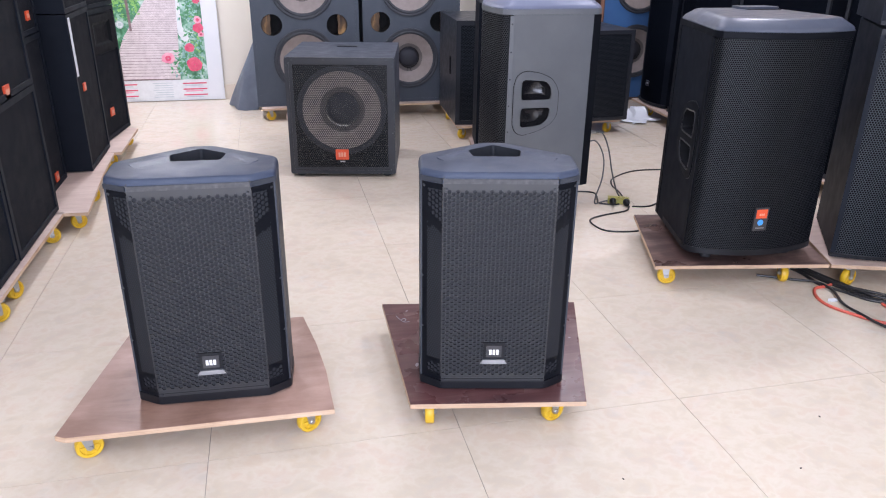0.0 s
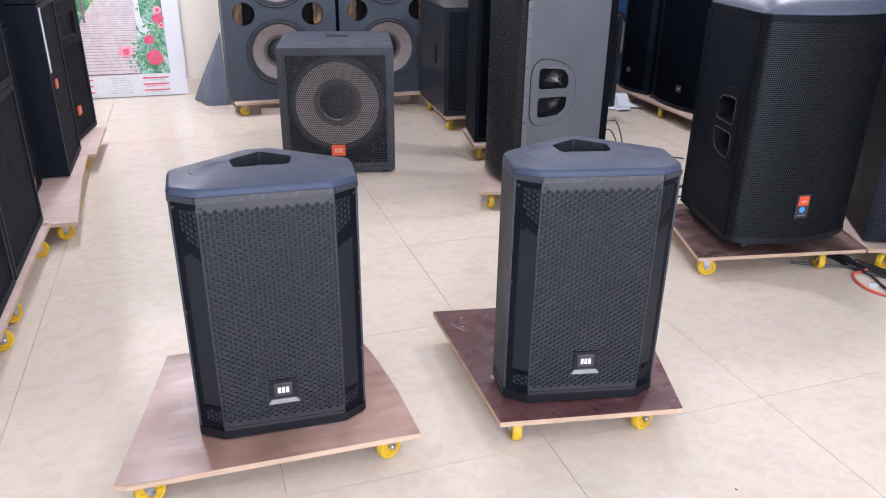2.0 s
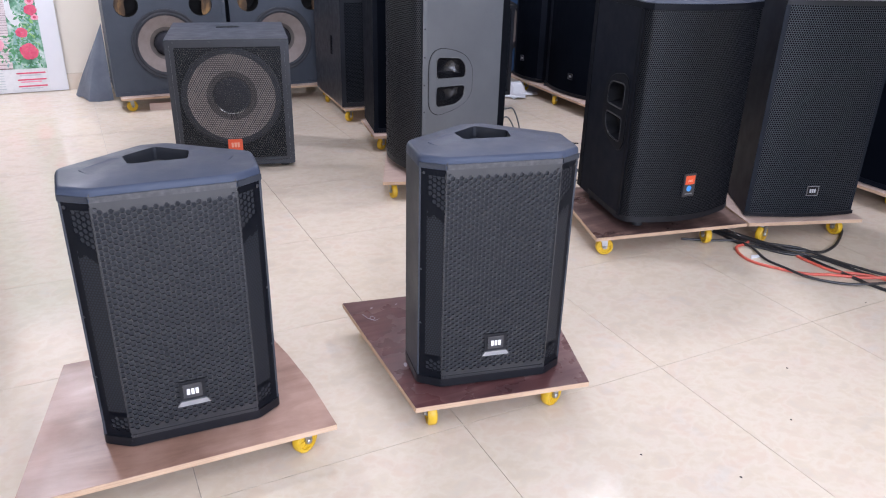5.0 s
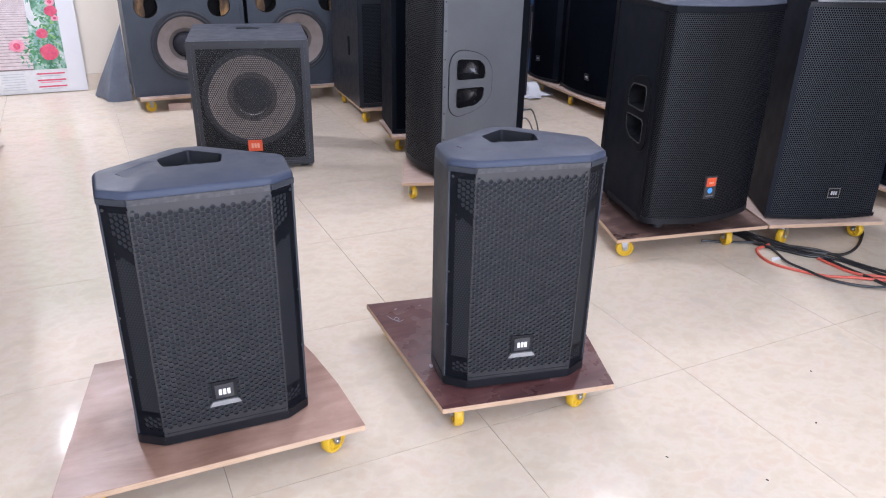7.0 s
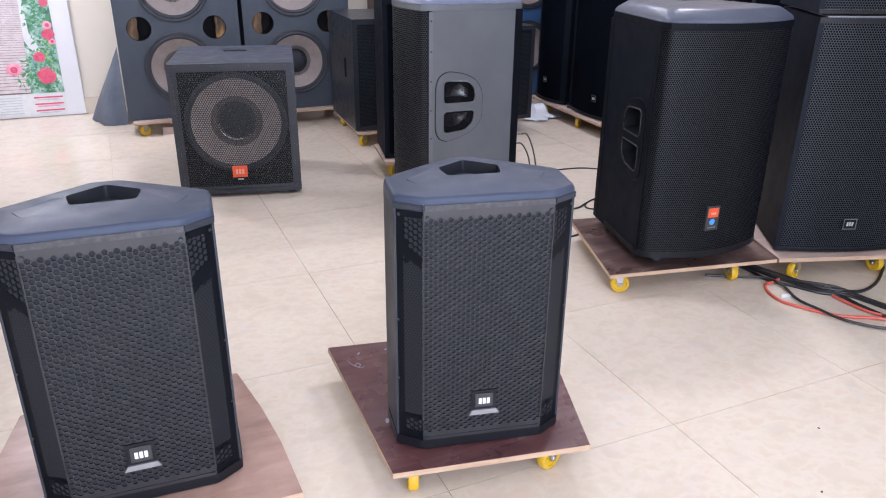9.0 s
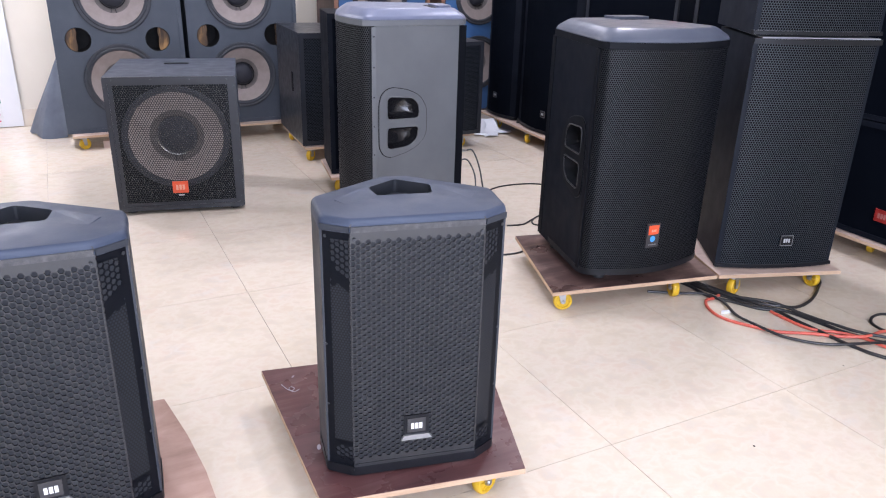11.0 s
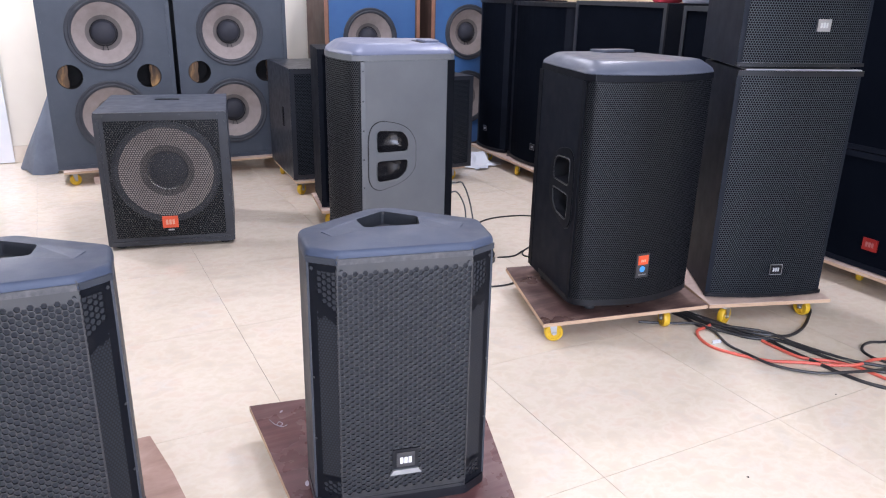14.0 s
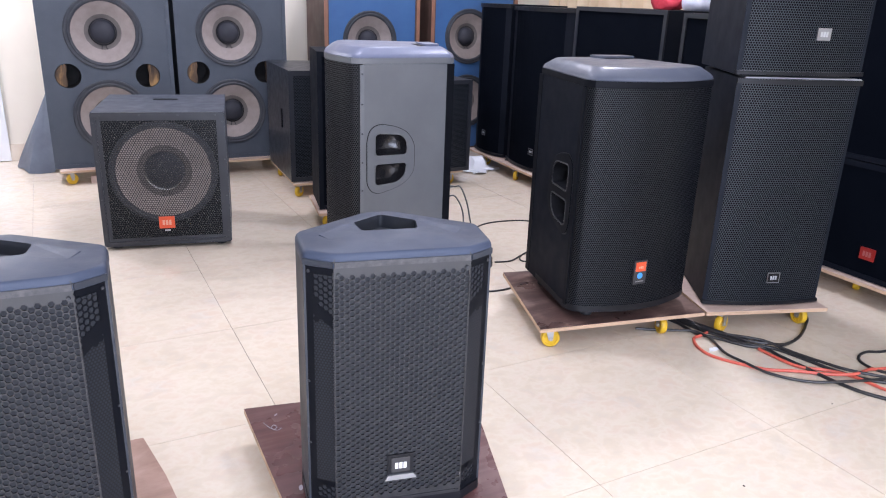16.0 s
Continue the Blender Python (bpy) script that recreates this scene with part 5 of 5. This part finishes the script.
def draped_cover():
    """A cloth cover slumped against the tower's flank."""
    bm = bmesh.new()
    n, rows = 22, 9
    rings = []
    for r in range(rows):
        f = r / (rows - 1)
        ring = []
        for i in range(n):
            a = 2 * math.pi * i / n
            k = (1 - f ** 1.15) * (1 + 0.10 * math.sin(5 * a + 2 * f) + 0.05 * math.sin(11 * a))
            ring.append(bm.verts.new((min(0.262 * k * math.cos(a), 0.0), 0.27 * k * math.sin(a) - 0.05 * f, 0.60 * f + 0.012 * math.sin(4 * a) * (1 - f))))
        rings.append(ring)
    for a, b in zip(rings, rings[1:]):
        for i in range(n):
            bm.faces.new((a[i], a[(i + 1) % n], b[(i + 1) % n], b[i]))
    bm.faces.new(rings[0][::-1]), bm.faces.new(rings[-1])
    for v in bm.verts:
        v.co.z = max(v.co.z, 0.0)
    return bm


solid("fabric_cover", draped_cover(), CLOTH, pose(-0.644, 5.30, 0.002), "slate-grey fabric cover slumped beside the tower speaker", "fabric cover", "", True)

CABLE_BLACK = mottled("black_cable_jacket", [(0.35, (0.012, 0.012, 0.014)), (0.65, (0.02, 0.02, 0.022))], 30, (0.35, 0.5), 0.1)
CABLE_RED = mottled("red_cable_jacket", [(0.35, (0.52, 0.085, 0.055)), (0.65, (0.62, 0.12, 0.08))], 30, (0.4, 0.5), 0.1)
CABLE_GREY = mottled("grey_cable_jacket", [(0.35, (0.07, 0.075, 0.08)), (0.65, (0.10, 0.105, 0.11))], 30, (0.4, 0.5), 0.1)


def cable(points, r, material, label, z=None):
    solid("cable", tube([(x, y, q[0] if q else r) for x, y, *q in points], r, 8, 7), material, pose(0, 0, 0), label, "cable", "", True, "floor cables")


B = "black cable lying loose on the floor tiles"
cable([(1.80, 1.15), (1.90, 0.97), (1.95, 0.85), (1.98, 0.72), (2.03, 0.61), (2.07, 0.52), (2.14, 0.44), (2.18, 0.30), (2.21, 0.18), (2.31, 0.03), (2.7, -0.3)], 0.0075, CABLE_BLACK, B)
cable([(1.74, 1.12), (1.88, 0.95), (1.93, 0.84), (1.93, 0.71), (1.99, 0.61), (2.04, 0.52), (2.10, 0.46), (2.10, 0.38), (2.11, 0.25), (2.12, 0.11), (2.18, -0.05), (2.45, -0.4)], 0.0075, CABLE_BLACK, B)
cable([(1.70, 0.86, 0.007), (1.84, 0.78, 0.007), (1.92, 0.72, 0.015), (1.94, 0.63, 0.012), (1.89, 0.50, 0.012), (1.89, 0.39, 0.016), (1.92, 0.28, 0.010), (2.01, 0.17, 0.010), (2.12, 0.10, 0.020), (2.32, 0.04, 0.020), (2.8, -0.05, 0.01)], 0.0062, CABLE_BLACK, B)
cable([(2.64, 0.80, 0.008), (2.60, 0.64, 0.008), (2.50, 0.56, 0.008), (2.35, 0.48, 0.008), (2.22, 0.45, 0.010), (2.13, 0.47, 0.022), (2.06, 0.54, 0.022), (2.02, 0.66, 0.020), (1.95, 0.88, 0.02), (1.84, 1.1, 0.012)], 0.0072, CABLE_BLACK, B)
cable([(1.86, 1.12, 0.02), (1.93, 0.92, 0.022), (1.965, 0.76, 0.022), (2.01, 0.64, 0.022), (2.06, 0.56, 0.03), (2.12, 0.485, 0.03), (2.16, 0.38, 0.02), (2.20, 0.25, 0.02), (2.26, 0.12, 0.022), (2.5, -0.1, 0.012)], 0.0068, CABLE_BLACK, B)
cable([(2.9, 0.20), (2.60, 0.22), (2.51, 0.25), (2.44, 0.24), (2.39, 0.20), (2.38, 0.13), (2.42, 0.06), (2.55, -0.05), (2.9, -0.2)], 0.0062, CABLE_BLACK, B)
R_ = "red cable curling over the floor tiles"
cable([(2.01, 0.70, 0.007), (1.94, 0.68, 0.007), (1.88, 0.67, 0.007), (1.83, 0.60, 0.007), (1.82, 0.51, 0.007), (1.87, 0.41, 0.007), (1.94, 0.32, 0.007), (2.05, 0.25, 0.009), (2.14, 0.18, 0.010), (2.22, 0.12, 0.022), (2.35, 0.13, 0.012), (2.43, 0.11, 0.01), (2.9, 0.0, 0.012)], 0.0068, CABLE_RED, R_)
cable([(2.07, 0.47, 0.008), (2.07, 0.40, 0.008), (2.09, 0.28, 0.008), (2.18, 0.20, 0.008), (2.23, 0.12, 0.008), (2.24, 0.05, 0.008), (2.27, -0.05, 0.008), (2.45, -0.25, 0.008)], 0.0068, CABLE_RED, R_)
G_ = "thin cable running from the sideways speaker across the floor"
cable([(1.31, 1.97, 0.458), (1.36, 1.985, 0.445), (1.42, 2.01, 0.34), (1.47, 2.03, 0.18), (1.53, 2.05, 0.04), (1.56, 2.0, 0.006), (1.542, 1.952, 0.006)], 0.0045, CABLE_GREY, G_)
cable([(1.255, 1.95, 0.41), (1.32, 1.97, 0.40), (1.38, 1.985, 0.30), (1.385, 1.985, 0.17), (1.35, 1.98, 0.05), (1.36, 1.99, 0.006), (1.43, 2.02, 0.006), (1.47, 2.0, 0.012)], 0.0045, CABLE_GREY, G_)
cable([(2.25, 2.50), (2.13, 2.574), (1.907, 2.584), (1.70, 2.46), (1.62, 2.32), (1.60, 2.15), (1.557, 2.0)], 0.0048, CABLE_BLACK, "black power cable curving across the floor")
cable([(1.30, 2.25), (1.433, 2.193), (1.405, 2.06), (1.385, 2.0), (1.46, 1.955), (1.50, 1.955)], 0.0048, CABLE_BLACK, "black power cable curving across the floor")
cable([(1.56, 1.90), (1.66, 1.885), (1.753, 1.935), (1.86, 1.98), (1.95, 1.9), (1.80, 1.83), (1.72, 1.86), (1.78, 1.95), (2.0, 2.05)], 0.0048, CABLE_BLACK, "looped black power cable on the floor")
cable([(1.54, 1.90), (1.482, 1.834), (1.32, 1.79), (1.214, 1.733), (1.205, 1.62), (1.25, 1.545), (1.388, 1.517), (1.5, 1.56), (1.58, 1.62)], 0.005, CABLE_BLACK, "thin black cable looping on the floor")
SOCKET = mottled("olive_translucent_plastic", [(0.35, (0.30, 0.28, 0.06)), (0.65, (0.42, 0.40, 0.11))], 20, (0.25, 0.35), 0.05)
block = thing("extension_socket", pose(1.51, 1.99, 0, 0, 0, -25), "olive plastic extension socket with two black plugs", "extension socket")
part("body", box(-0.065, 0.065, -0.028, 0.028, 0.001, 0.034, 0.008), SOCKET, block)
for px in (-0.035, 0.045):
    part("plug", moved(merge(lathe([(0, 0), (0.019, 0), (0.021, 0.006), (0.02, 0.026), (0.011, 0.045), (0.007, 0.06), (0, 0.06)], 16)), pose(px, -0.024, 0.02, 90, 0, 10)), BLACK_PLASTIC, block, "round black plug", True)
plug = thing("signal_plug", pose(1.245, 1.957, 0.465, 0, 96, 12), "shiny metal signal plug in the speaker's back", "plug")
part("sleeve", lathe([(0, 0), (0.009, 0), (0.0095, 0.03), (0.0085, 0.05), (0.006, 0.065), (0, 0.065)], 14), STEEL, plug, "", True)


def crumpled_film():
    bm = bmesh.new()
    n = 9
    grid = [[bm.verts.new((0.34 * (i / n - 0.5) + 0.03 * math.sin(j), 0.22 * (j / n - 0.5) + 0.03 * math.cos(i * 1.3), 0.008 + 0.012 * abs(math.sin(i * 1.1) * math.cos(j * 0.8)) + 0.09 * (j / n) ** 3)) for i in range(n + 1)] for j in range(n + 1)]
    for j in range(n):
        for i in range(n):
            bm.faces.new((grid[j][i], grid[j][i + 1], grid[j + 1][i + 1], grid[j + 1][i]))
    return thick(bm, 0.002)


solid("plastic_film", crumpled_film(), PAPER, pose(2.68, 4.02, 0.0, 0, 0, 20), "crumpled white plastic film on the floor under a dolly", "plastic film", "", True)
solid("plastic_scrap", moved(prism([(-0.03, -0.008), (0.02, -0.012), (0.034, 0.006), (-0.012, 0.012)], 0, 0.006, 0.002), pose(0, 0, 0.001)), PAPER, pose(1.88, 0.555, 0), "small white plastic scrap beside the cables", "plastic scrap")
bits = [(1.955, 0.02), (0.98, -0.42), (1.22, -0.2), (0.42, -0.35), (-0.92, 1.55), (-1.0, 1.48), (1.62, -0.55), (0.62, -0.55)]
DIRT = mat("dark_dirt", (0.06, 0.05, 0.045), 0.9)
for k, (bx, by) in enumerate(bits):
    solid("dirt_speck", moved(lathe([(0, 0.002), (0.0035, 0.0014), (0.005, 0)], 6), pose(0, 0, 0, 0, 0, k * 40) @ Matrix.Diagonal((1, 0.6 + 0.1 * (k % 3), 1, 1))), DIRT, pose(bx, by, 0.0005), "small dark crumb of dirt on the floor tile", "dirt", "", False, "specks on the floor")

RED_CLOTH = mottled("red_cloth", [(0.35, (0.42, 0.02, 0.04)), (0.65, (0.58, 0.05, 0.08))], 12, (0.7, 0.85), 0.4)
PALE_CLOTH = mottled("pale_blue_cloth", [(0.35, (0.45, 0.48, 0.62)), (0.65, (0.66, 0.68, 0.78))], 12, (0.7, 0.85), 0.4)


def bundle(seed):
    bm = bmesh.new()
    bmesh.ops.create_icosphere(bm, subdivisions=3, radius=1.0)
    for v in bm.verts:
        k = 1 + 0.22 * noise.noise(v.co * 1.7 + Vector((seed, 0, 0)))
        v.co = Vector((v.co.x * 0.10 * k, v.co.y * 0.11 * k, max(0.0, (v.co.z + 0.55) * 0.10 * k)))
    return bm


solid("crumpled_cloth", bundle(1), RED_CLOTH, pose(3.22, 2.52, 1.412), "crumpled red cloth on top of a cabinet", "cloth", "", True)
solid("crumpled_cloth", bundle(5), PALE_CLOTH, pose(3.22, 2.24, 1.412), "crumpled pale blue cloth on top of a cabinet", "cloth", "", True)

# curtain along the side wall
bm = bmesh.new()
line = [(0.045 * math.sin(q * 42) + 0.012 * math.sin(q * 97), q) for q in [0.9 + 0.012 * i for i in range(330)]]
for a, b in zip(line, line[1:]):
    q = [bm.verts.new((x, y, z)) for (x, y), z in ((a, 0.05), (b, 0.05), (b, 2.85), (a, 2.85))]
    bm.faces.new(q)
bmesh.ops.remove_doubles(bm, verts=bm.verts, dist=1e-5)
solid("curtain", thick(bm, 0.004), CURTAIN_CLOTH, pose(X1 - 0.09, 0, 0), "long pleated cream curtain along the side wall", "curtain", "", True)


# ---- floor ----
solid("floor", box(X0, X1, Y0, Y1, -0.12, -0.0035), GROUT, pose(0, 0, 0), "polished cream stone-look tiles with thin joints", "floor", "structure")
floor_ob = bpy.data.objects["floor"]
T = 0.8
for i in range(-4, 5):
    for j in range(-6, 8):
        ax, bx = max(i * T, X0), min((i + 1) * T, X1)
        ay, by = max(j * T, Y0), min((j + 1) * T, Y1)
        if bx - ax < 0.02 or by - ay < 0.02:
            continue
        g = 0.0010
        tile = part("tile", prism([(ax + g - i * T, ay + g - j * T), (bx - g - i * T, ay + g - j * T), (bx - g - i * T, by - g - j * T), (ax + g - i * T, by - g - j * T)], -0.01, 0.0, 0.0008, 1), TILE, floor_ob)
        tile.location = (i * T, j * T, 0)
